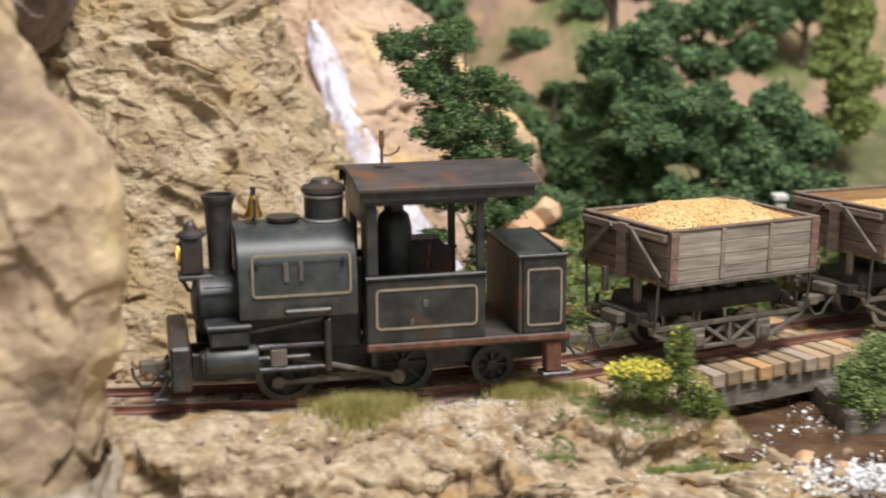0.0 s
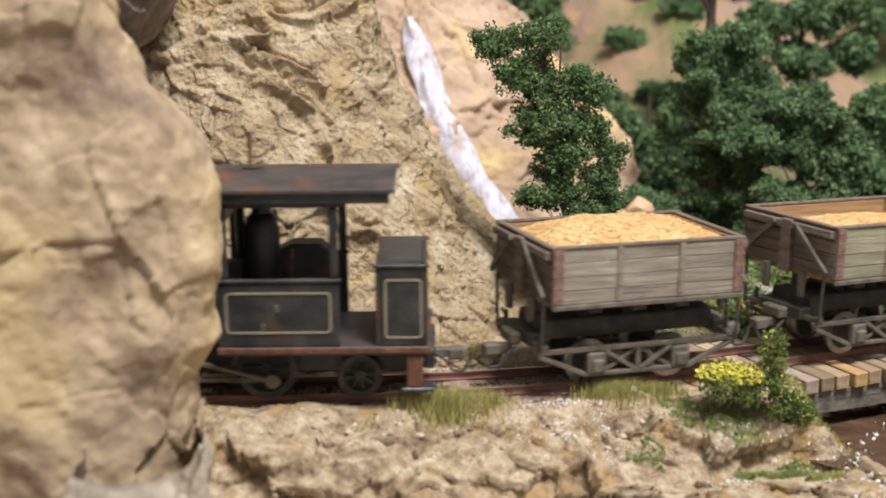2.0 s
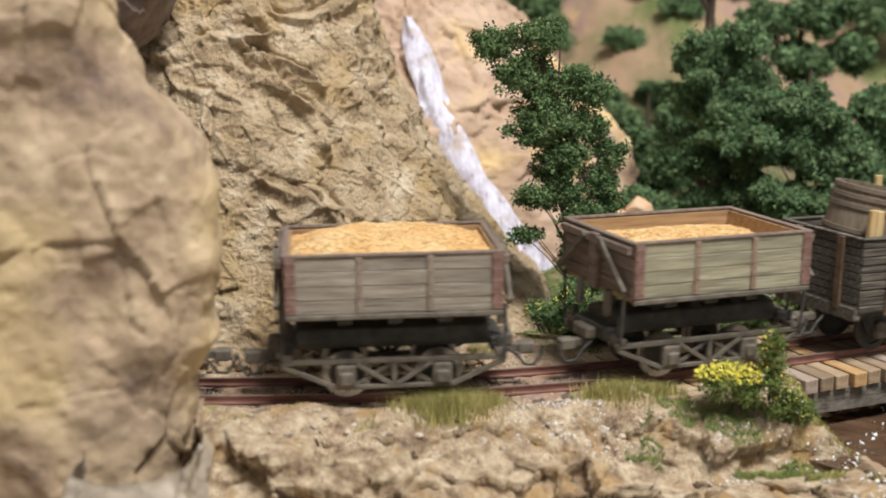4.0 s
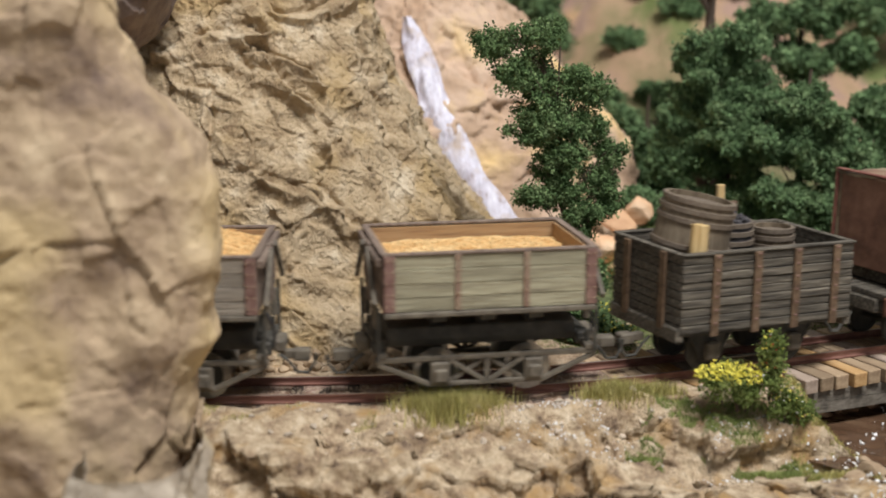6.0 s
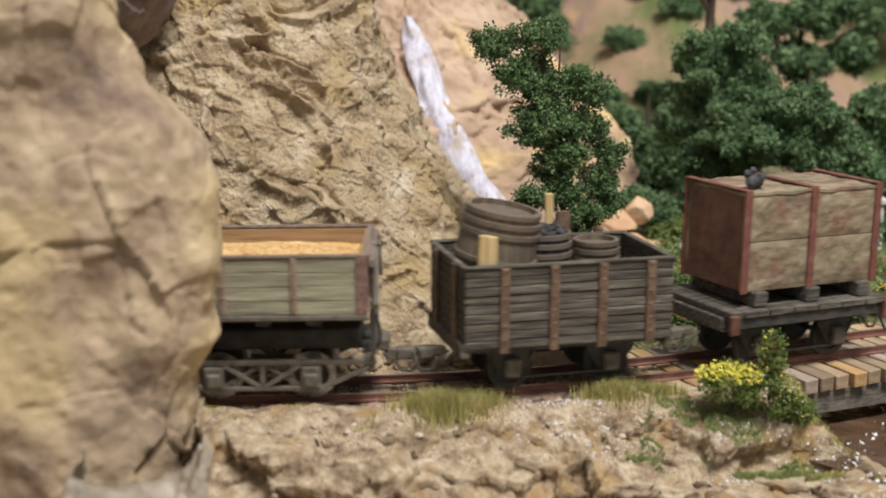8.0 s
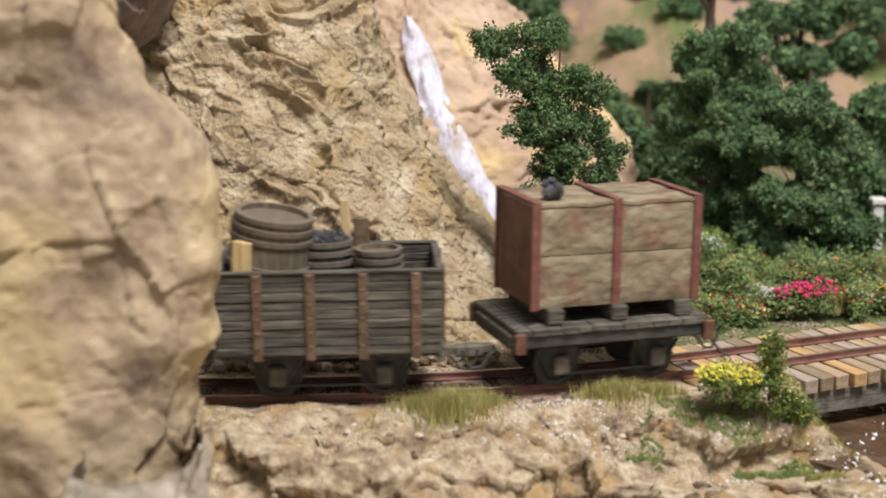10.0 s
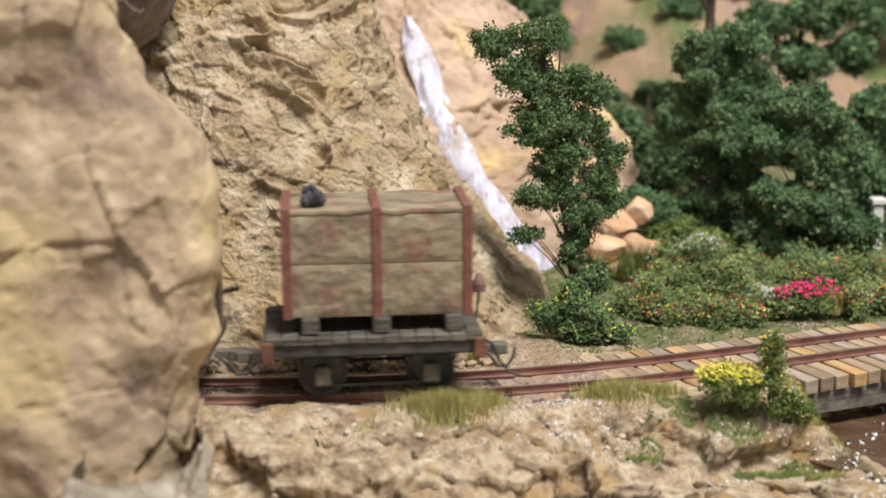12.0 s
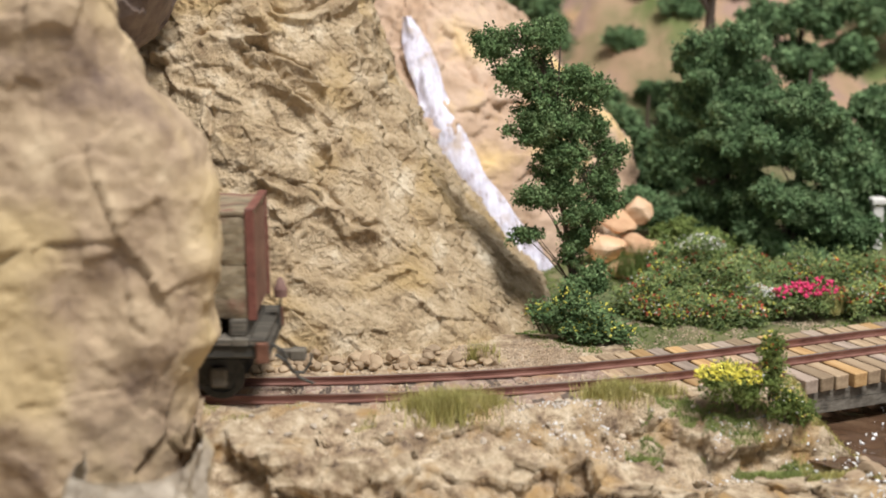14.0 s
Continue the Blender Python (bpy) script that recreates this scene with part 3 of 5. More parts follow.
def build_track():
    top = thing("railway_track", "narrow gauge railway track with rusty brown rails", "railway track")
    for side in (-1, 1):
        o = side * 8.9
        rail = [(o - 1.1, -2.6), (o - 1.1, -2.2), (o - .3, -1.9), (o - .3, -.75), (o - .55, -.55), (o - .55, -.05), (o + .55, -.05), (o + .55, -.55),
                (o + .3, -.75), (o + .3, -1.9), (o + 1.1, -2.2), (o + 1.1, -2.6)]
        V, F = sweep(rail, -420, 500)
        ob = new("rail", mesh_np("rail", V, F, M_RAIL, False))
        ob.parent = top
        ob.data.materials.append(M_RAILTOP)
        ob.data.polygons.foreach_set("material_index", np.tile(np.eye(12, dtype=np.int32)[5], len(F) // 12))
    V, F = sweep([(-21, -5.5), (-17, -3.5), (-9, -2.95), (0, -3.1), (9, -2.95), (17, -3.5), (23, -5.5)], -420, 64, 2.0)
    V[:, 2] += .45 * fbm(V, 3, 3)
    tagged(new("ballast_bed", mesh_np("ballast_bed", V, F, M_BALLAST)), "reddish brown ballast grit along the rails", "ballast", kind="structure")
    rng = np.random.default_rng(5)
    n = 9000
    ss, o = rng.uniform(-130, 62, n), rng.uniform(-20, 30, n)
    x = np.interp(ss, TS, TX)
    y = track_y(x) + o
    C = np.stack([x, y, track_z(x) - 3.1 - .03 * np.abs(o) + rng.uniform(-.2, .3, n)], -1)
    C = C[(np.abs(np.abs(o) - 8.6) > 1.5)]
    V, F = grains(C, rng.uniform(.25, .75, len(C)), .8, 3)
    tagged(new("ballast_grit", mesh_np("ballast_grit", V, F, M_GRIT, False)), "loose pinkish tan grit between and beside the rails", "grit", kind="stuff")
    me = tie_mesh("buried_tie", 34, 4.2, 3.0, M_GTIE)
    for s in np.arange(-415, BRIDGE_START - 5, 9.0):
        lay_tie("tie", me, s, -3.05, top, rng)


def tie_mesh(name, length, width, depth, material):
    bm = box(-width / 2, width / 2, -length / 2, length / 2, -depth, 0, .3)
    bmesh.ops.scale(bm, vec=(MM, MM, MM), verts=bm.verts)
    me = bpy.data.meshes.new(name)
    bm.to_mesh(me)
    bm.free()
    me.materials.append(material)
    return me


def lay_tie(name, me, s, z, parent, rng):
    x, y, a = track_at(s, 5)
    ob = new(name, me)
    ob.parent = parent
    n = radians(a)
    o = rng.uniform(-.8, .8)
    ob.matrix_basis = pose((x - math.sin(n) * o) * MM, (y + math.cos(n) * o) * MM, (z + float(track_z(x)) + rng.uniform(-.12, .12)) * MM, 0, rng.uniform(-.8, .8), a + rng.uniform(-.9, .9))


def build_bridge():
    rng = np.random.default_rng(11)
    top = thing("timber_bridge", "low timber railway bridge with weathered wooden ties on grey beams", "bridge")
    for side in (-1, 1):
        for drop in (0, 1):
            o = side * 21.5
            V, F = sweep([(o - 1.9, -15.3 + 3.9 * drop), (o - 1.9, -11.6 + 3.9 * drop), (o + 1.9, -11.6 + 3.9 * drop), (o + 1.9, -15.3 + 3.9 * drop)], 104, 480, 4)
            V[:, 2] += .12 * fbm(V, 12, 2)
            ob = new("stringer", mesh_np("stringer", V, F, M_BEAM, False))
            ob.parent = top
    part("pier", box(158, 176, 415, 520, -27, -15.6, 1.2), M_BEAM, top, "dark timber bent under the bridge")
    shapes = [tie_mesh("bridge_tie", 50 + d, 5.4 + d * .1, 4.8, m) for d, m in ((-.8, M_TIE), (0, M_TIEGREY), (.7, M_TIEORANGE), (1.4, M_TIEGREY), (.3, M_TIE))]
    k = 0
    for s in np.arange(BRIDGE_START, BRIDGE_END, TIE_PITCH):
        lay_tie("tie", shapes[int(rng.integers(5))], s + rng.uniform(-.35, .35), -2.65, top, rng)


build_ground()
build_rocks()
build_waterfall()
build_water()
build_track()
build_bridge()


# ---------------------------------------------------------------- the train
ROLLING = []       # (part, axle x, axle z, radius): what turns on its vehicle


def frame_ring(x0, x1, z0, z1, y, w=.7, proud=.25, r=2.0):
    """A thin painted line round a panel, with rounded corners, on a side face at y (facing -y)."""
    def ring(g):
        pts = []
        for cx, cz, a0 in ((x1 - r, z1 - r, 0), (x0 + r, z1 - r, 90), (x0 + r, z0 + r, 180), (x1 - r, z0 + r, 270)):
            for k in range(5):
                a = radians(a0 + 22.5 * k)
                pts.append((cx + (r - g) * math.cos(a), cz + (r - g) * math.sin(a)))
        return pts
    bm = bmesh.new()
    o, i = ring(0), ring(w)
    n = len(o)
    V = [[bm.verts.new((p[0], yy, p[1])) for p in q] for q, yy in ((o, y), (i, y), (i, y - proud), (o, y - proud))]
    for a in range(4):
        b = (a + 1) % 4
        for k in range(n):
            bm.faces.new((V[a][k], V[a][(k + 1) % n], V[b][(k + 1) % n], V[b][k]))
    return bm


def mirrored(bm):
    """The same part on the other side of the vehicle."""
    c = bm.copy()
    bmesh.ops.scale(c, vec=(1, -1, 1), verts=c.verts)
    bmesh.ops.reverse_faces(c, faces=c.faces)
    return c


def both(name, bm, mat, parent, label="", smooth=False):
    part(name, mirrored(bm), mat, parent, label, smooth)
    return part(name, bm, mat, parent, label, smooth)


def wheelset(parent, x, r, spokes=False, bright=False):
    """An axle with its two wheels; turns on its vehicle."""
    ax = new("wheelset")
    ax.parent = parent
    ax.empty_display_size = .003
    ax.matrix_basis = pose(x * MM, 0, r * MM)
    part("axle", rod((0, -8, 0), (0, 8, 0), .9), M_SUB, ax)
    for s in (-1, 1):
        m = pose(0, s * 8.6, 0, 90, 0, 0)
        prof = [(r - 1.3, -1.1), (r, -1.1), (r, .7), (r + .7, .9), (r + .7, 1.4), (r - 1.3, 1.4)] if s < 0 else [(r - 1.3, -1.4), (r + .7, -1.4), (r + .7, -.9), (r, -.7), (r, 1.1), (r - 1.3, 1.1)]
        bm = lathe(prof + [prof[0]], 28, None, m)
        part("tyre", bm, M_STEEL if bright else M_SUB, ax)
        if spokes:
            bm = lathe([(0, -1.2), (1.8, -1.2), (1.8, 1.2), (0, 1.2)], 14, None, m)
            for k in range(8):
                a = 2 * math.pi * k / 8
                part("spoke", strut((1.6 * math.cos(a), s * 8.6, 1.6 * math.sin(a)), ((r - 1.2) * math.cos(a), s * 8.6, (r - 1.2) * math.sin(a)), .9, 1.0), M_SUB, ax)
            part("hub", bm, M_SUB, ax)
        else:
            part("wheel_disc", lathe([(0, -.5), (r - 1.2, -.7), (r - 1.2, .7), (0, .5)], 24, None, m), M_SUB, ax)
    ROLLING.append((ax, x, r))
    return ax


def coupler(parent, x, way, z=10.5):
    """A hook-and-loop coupler with its hose on one end of a vehicle."""
    bm = box(min(x, x + way * 6), max(x, x + way * 6), -1.4, 1.4, z - 1.3, z + 1.3, .3)
    bm = box(min(x + way * 4, x + way * 9), max(x + way * 4, x + way * 9), -2.2, 2.2, z - 2, z + 1.6, .5, bm)
    part("coupler", bm, M_FRAME, parent, "rusty grey knuckle coupler")
    part("coupling_hose", tube([(x, -4.5, z + 1), (x + way * 3, -5, z - 1), (x + way * 5.5, -5, z - 4.5), (x + way * 8.5, -4.5, z - 4.8), (x + way * 10.5, -4, z - 2), (x + way * 11, -4, z + 1)], .5, 7), M_SUB, parent)


def rivets(points, r, bm=None):
    for p in points:
        bm2 = bmesh.new()
        bmesh.ops.create_cone(bm2, cap_ends=True, segments=6, radius1=r, radius2=r * .5, depth=.5, matrix=Matrix.Translation(p) @ Matrix.Rotation(radians(90), 4, "X"))
        bm = joined(bm, bm2)
    return bm


def tipper(label, plank_mat, chain_end):
    """A side-tipping ore wagon: plank body on a trussed four-wheel frame."""
    top = thing("ore_wagon", label, "wagon", "ore wagons")
    h0, h1, n = 28.6, 45.3, 4
    step_ = (h1 - h0) / n
    for s in (-1, 1):
        for k in range(n):
            for a, b in ((-30.6, -9.85), (-9.8, 10.2), (10.25, 30.6)):
                y0, y1 = sorted((s * 21.9, s * (23.3 + .12 * ((k * 7 + int(a)) % 3))))
                part("side_plank", box(a, b, y0, y1, h0 + k * step_ + .05, h0 + (k + 1) * step_ - .05, .15), plank_mat, top)
    for x in (-31.0, 31.0):
        for k in range(n):
            wide = 23.0 - (n - 1 - k) * .25
            part("end_plank", box(min(x, x * .955), max(x, x * .955), -wide, wide, h0 + k * step_ + .1, h0 + (k + 1) * step_ - .1, .22), M_END, top)
    for s in (-1, 1):
        for x, w in ((-29.4, 3.2), (-9.8, 1.7), (10.2, 1.7), (29.4, 3.2)):
            y0, y1 = sorted((s * 23.5, s * 24.1))
            part("strap", box(x - w / 2, x + w / 2, y0, y1, h0 + .2, h1 + .1, .15), M_STRAP if w > 2 else M_STRAPOLIVE if plank_mat is M_PLANK2 else M_STRAPGREY, top, "weathered iron strap" if w < 2 else "rust red corner strap")
            bm = None
            for k in range(5):
                for dx in ((-.9, .9) if w > 2 else (0,)):
                    bm = rivets([(x + dx, s * 24.2, h0 + 2 + k * 3.4)], .42, bm)
            part("rivets", bm, M_RIVET, top)
        y0, y1 = sorted((s * 22.0, s * 24.2))
        part("side_sill", box(-31, 31, y0, y1, 26.9, 28.5, .3), M_FRAME, top)
        y0, y1 = sorted((s * 21.5, s * 23.8))
        part("side_rim", box(-31.6, 31.6, y0, y1, 45.32, 46.2, .25), M_END, top)
    for x in (-1, 1):
        x0, x1 = sorted((x * 29.6, x * 31.8))
        part("end_rim", box(x0, x1, -21.4, 21.4, 45.32, 46.1, .25), M_END, top)
        x0, x1 = sorted((x * 31.1, x * 33.0))
        part("end_rail", box(x0, x1, -22.5, -2, 42.2, 44.6, .3), M_END, top)
        part("end_rail", box(x0, x1, 2, 22.5, 42.2, 44.6, .3), M_END, top)
        part("end_post", box(x0, x1, -2.6, 2.6, 27.5, 45.2, .3), M_END, top)
        for s in (-1, 1):
            part("diagonal_brace", strut((x * 33.4, s * 5.0, 44.2), (x * 33.4, s * 21.8, 30.5), 1.2, 2.0), M_FRAME, top, "grey iron brace")
            part("body_leg", box(x0, x1, s * 9 - 1.2, s * 9 + 1.2, 20.5, 29, .3), M_FRAME, top)
            part("prop_rod", rod((x * 32.2, s * 19, 13), (x * 32.2, s * 20, 29.5), .5), M_SUB, top)
        part("trunnion", lathe([(0, 18), (3.4, 18), (2.2, 21), (1.9, 26), (3, 29), (0, 29)], 12, None, pose(x * 26, 0, 0)), M_SUB, top)
    part("floor", box(-30.5, 30.5, -21.8, 21.8, 27.4, 28.9, 0), M_INSIDE, top)
    for s in (-1, 1):
        y0, y1 = sorted((s * 21.2, s * 21.85))
        part("inner_lining", box(-29.4, 29.4, y0, y1, 29, 45.1, 0), M_INSIDE, top, "tan worn wooden inside")
        x0, x1 = sorted((s * 28.9, s * 29.55))
        part("inner_lining", box(x0, x1, -21.1, 21.1, 29, 45.1, 0), M_INSIDE, top)
    for x in (-14, 0.5, 15):
        part("bearer", box(x - 2.2, x + 2.2, -17, 17, 23.5, 27.2, .4), M_SUB, top)
        part("rocker", prism([(-9, 20), (9, 20), (5, 24), (-5, 24)], x - 1.6, x + 1.6, "x", .2), M_SUB, top)
    part("centre_beam", prism([(-9.6, 14.4), (9.6, 14.4), (10.6, 17), (9.6, 20.3), (5, 21.2), (-5, 21.2), (-9.6, 20.3), (-10.6, 17)], -28.5, 28.5, "x", .4), M_SUB, top, "dark painted centre beam")
    for x in (-1, 1):
        x0, x1 = sorted((x * 28.6, x * 33.0))
        part("buffer_beam", box(x0, x1, -11.0, 11.0, 12.8, 16.8, .5), M_SUB, top)
        x2, x3 = sorted((x * 33.0, x * 36.5))
        part("buffer_block", box(x2, x3, -5, 5, 12.2, 16.0, .6), M_FRAME, top)
        for s in (-1, 1):
            y0, y1 = sorted((s * 11.1, s * 18.4))
            part("hinge_block", box(x0 + .8, x1 - .8, y0, y1, 13.0, 15.0, .4), M_FRAME, top)
            part("hinge_bolt", rod((x * 30.8, s * 15, 15), (x * 30.8, s * 15, 18.4), .8), M_SUB, top)
    for s in (-1, 1):
        y = s * 17.2
        part("truss_top_chord", box(-33, 33, y - .9, y + .9, 11.8, 13.4, .25), M_FRAME, top)
        part("truss_bottom_chord", box(-17.5, 17.5, y - .9, y + .9, 3.9, 5.3, .25), M_FRAME, top)
        for x in (-1, 1):
            part("truss_brace", strut((x * 17.3, y, 4.7), (x * 32.5, y, 11.6), 1.5, 1.4), M_FRAME, top)
            part("truss_brace", strut((x * 11, y - s * .4, 5), (x * 0.6, y - s * .4, 11.8), 1.2, 1.3), M_FRAME, top)
            part("truss_brace", strut((x * 11, y + s * .4, 11.8), (x * 0.6, y + s * .4, 5), 1.2, 1.3), M_FRAME, top)
            y0, y1 = sorted((s * 15.9, s * 19.0))
            part("axle_box", box(x * 14 - 2.9, x * 14 + 2.9, y0, y1, 4.6, 11.6, .6), M_FRAME, top)
            y0, y1 = sorted((s * 18.6, s * 20.2))
            part("axle_box_lid", box(x * 14 - 1.9, x * 14 + 1.9, y0, y1, 5.6, 9.6, .5), M_FRAME, top)
        part("truss_post", box(-.8, .8, y - .8, y + .8, 5.3, 11.8, .2), M_FRAME, top)
    for x in (-14, 14):
        wheelset(top, x, 6.6, bright=True)
    coupler(top, -34.5, -1), coupler(top, 34.5, 1)
    if chain_end:
        part("safety_chain", tube([(32, -10, 26), (33.6, -10, 22), (34, -9, 18), (33.5, -8, 15)], .45, 6), M_IRON, top)
    return top


def ore_load(level, heap, seed):
    """Loose orange ore lying in a wagon."""
    xs, ys = np.linspace(-28.7, 28.7, 60), np.linspace(-20.9, 20.9, 44)
    X, Y = [a.ravel() for a in np.meshgrid(xs, ys)]
    e = np.clip(1 - np.abs(X / 28.7) ** 2.6, 0, 1) * np.clip(1 - np.abs(Y / 20.9) ** 2.2, 0, 1)
    P = np.stack([X, Y, level + heap * e ** .8], -1)
    P[:, 2] += .5 * fbm(P + seed * 31, 6, 3) * (heap * .12 + .6)
    bottom = P.copy()
    bottom[:, 2] = 29
    F = grid_faces(44, 60)
    rim = np.concatenate([np.arange(60), np.arange(1, 44) * 60 + 59, np.arange(58, -1, -1) + 43 * 60, np.arange(42, 0, -1) * 60])
    nxt = np.roll(rim, -1)
    side = np.stack([rim, rim + len(P), nxt + len(P), nxt], -1)
    ob = new("ore_load", mesh_np("ore_load", np.concatenate([P, bottom]), np.concatenate([F, F[:, ::-1] + len(P), side]), M_ORE))
    rng = np.random.default_rng(seed)
    pick = rng.integers(0, len(P), 3600)
    C = P[pick] + np.stack([rng.uniform(-.5, .5, 3600), rng.uniform(-.5, .5, 3600), rng.uniform(0, .25, 3600)], -1)
    C[:, :2] = np.clip(C[:, :2], [-28.6, -20.8], [28.6, 20.8])
    V, F = grains(C, rng.uniform(.3, .65, 3600), .8, seed)
    bits = new("loose_ore", mesh_np("loose_ore", V, F, M_OREBIT, False))
    bits.parent = ob
    return tagged(ob, "heap of orange and yellow crumbly ore in a wagon" if heap > 4 else "low bed of orange ore in a wagon", "ore", "ore loads")


def gondola():
    """A high-sided plank wagon with iron straps."""
    top = thing("gondola_wagon", "dark weathered plank gondola wagon with brown iron straps", "wagon")
    z0, z1, n = 15.4, 40.0, 9
    hh = (z1 - z0) / n
    for s in (-1, 1):
        for k in range(n):
            y0, y1 = sorted((s * 18.9, s * (20.3 + .18 * ((k * 5 + s) % 3))))
            part("side_plank", box(-32.4, 32.4, y0, y1, z0 + k * hh + .1, z0 + (k + 1) * hh - .1, .25), M_DARKPLANK, top)
            x0, x1 = sorted((s * 31.2, s * (32.5 + .15 * ((k * 3) % 3))))
            part("end_plank", box(x0, x1, -18.8, 18.8, z0 + k * hh + .1, z0 + (k + 1) * hh - .1, .25), M_DARKPLANK, top)
        for x in (-20.5, -5.3, 9.8, 25.0):
            y0, y1 = sorted((s * 20.7, s * 21.6))
            st = part("strap", box(x - 1.4, x + 1.4, y0, y1, 14.2, z1 + .2, .2), M_STRAPB, top, "brown iron strap with bolts")
            part("bolts", rivets([(x, s * 21.8, 18.5 + j * 4.2) for j in range(6)], .55), M_STRAP, st)
        for y in (-10.5, 10.5):
            x0, x1 = sorted((s * 32.8, s * 33.8))
            part("end_strap", box(x0, x1, y - 1.6, y + 1.6, 15.6, z1 + .2, .2), M_STRAPB, top)
            part("strap_hook", strut((s * 33.4, y, z1 - 2), (s * 31.6, y, z1 + .6), 2.2, .8), M_STRAPB, top)
        y0, y1 = sorted((s * 18.6, s * 20.9))
        part("top_rail", box(-32.8, 32.8, y0, y1, z1 + .02, z1 + .9, .25), M_DARKPLANK, top)
        x0, x1 = sorted((s * 31.0, s * 33.1))
        part("top_rail", box(x0, x1, -18.5, 18.5, z1 + .02, z1 + .85, .25), M_DARKPLANK, top)
        part("end_beam", box(x0 - .4, x1 + .4, -20, 20, 12.6, 17.3, .5), M_DARKPLANK, top)
        y0, y1 = sorted((s * 11.8, s * 14.6))
        part("side_sill", box(-31, 31, y0, y1, 12.8, 17.2, .4), M_SUB, top)
    part("floor", box(-31.2, 31.2, -18.9, 18.9, 17.2, 18.3, 0), M_DARKPLANK, top)
    running_gear(top, (-15.8, 15.8))
    coupler(top, -33, -1), coupler(top, 33, 1)
    return top


def running_gear(top, axles):
    for x in axles:
        wheelset(top, x, 6.6)
        for s in (-1, 1):
            y0, y1 = sorted((s * 11.0, s * 12.6))
            part("axle_guard", prism([(x - 6.5, 12.6), (x + 6.5, 12.6), (x + 3.2, 4.6), (x - 3.2, 4.6)], y0, y1, "y", .2), M_SUB, top)
            y0, y1 = sorted((s * 12.4, s * 15.4))
            part("axle_box", box(x - 2.5, x + 2.5, y0, y1, 4.4, 10.4, .7), M_FRAME, top)
            part("axle_stay", strut((x - 7.5, s * 12.4, 12.4), (x - 2.6, s * 12.4, 4.2), 1.0, 1.0), M_SUB, top)
            part("axle_stay", strut((x + 7.5, s * 12.4, 12.4), (x + 2.6, s * 12.4, 4.2), 1.0, 1.0), M_SUB, top)
    for s in (-1, 1):
        y0, y1 = sorted((s * 12.2, s * 13.2))
        part("stay_bar", box(axles[0] - 3, axles[1] + 3, y0, y1, 3.6, 4.5, .2), M_SUB, top)


def barrel(name, r, h, label, open_top, m, staves=M_BARREL):
    """A cask with hoops; all in the wagon's space, so that it rides along."""
    ob = thing(name, label, "barrel", "casks in the gondola")
    prof = [(r * .86, 0), (r * .95, h * .2), (r, h * .48), (r * .96, h * .78), (r * .9, h)]
    prof += [(r * .82, h), (r * .86, h * .78), (r * .86, h * .5), (0, h * .45)] if open_top else [(r * .83, h), (r * .83, h - .8), (0, h - .8)]
    part("stave_shell", lathe([(0, 0)] + prof, 30, None, m), staves, ob, smooth=True)
    for z, k in ((.10, .92), (.30, .985), (.48, 1.0), (.76, .965), (.87, .945), (.97, .91)):
        part("hoop", lathe([(r * k - .2, h * z - .8), (r * k + .7, h * z - .7), (r * k + .7, h * z + .7), (r * k - .2, h * z + .8), (r * k - .2, h * z - .8)], 30, None, m), M_HOOP, ob)
    return ob


def gondola_load():
    out = [barrel("large_cask", 12.4, 29, "large open grey-brown wooden cask with iron hoops", True, pose(-20.5, -1, 26.5, 4, 9, 0))]
    out.append(barrel("tub", 8.8, 27.5, "dark iron-banded tub heaped with scrap", False, pose(-1.5, 2.0, 18.4), M_COAL))
    rng = np.random.default_rng(3)
    a, q = rng.uniform(0, 6.28, 160), 7.2 * np.sqrt(rng.random(160))
    V, F = grains(np.stack([-1.5 + q * np.cos(a), 2 + q * np.sin(a), 46.0 + rng.uniform(0, 2.2, 160) * (1 - q / 9)], -1), rng.uniform(.6, 1.5, 160), .6, 9)
    scrap = new("scrap_heap", mesh_np("scrap_heap", V, F, M_COAL, False))
    scrap.parent = out[-1]
    out.append(barrel("small_cask", 7.2, 25.0, "small tan open-topped keg", True, pose(14.8, -1.0, 18.4), M_BARREL))
    for k, (x, y, z, w, h, rx, ry) in enumerate(((-27.3, -16.6, 18.4, 1.9, 31, 0, 3), (-24.8, -16.9, 18.4, 1.7, 30.5, 0, 2), (4.6, 13.5, 18.4, 1.3, 37, -3, 0), (8.6, 14, 18.4, 2.4, 31, -4, 2))):
        bm = box(-w, w, -.9, .9, 0, h, .25, None, pose(x, y, z, rx, ry, 0))
        out.append(tagged(part("loose_board", bm, M_YELLOWWOOD if k != 3 else M_STRAPB), "loose sawn board standing upright in the gondola", "board", "loose boards"))
    return out


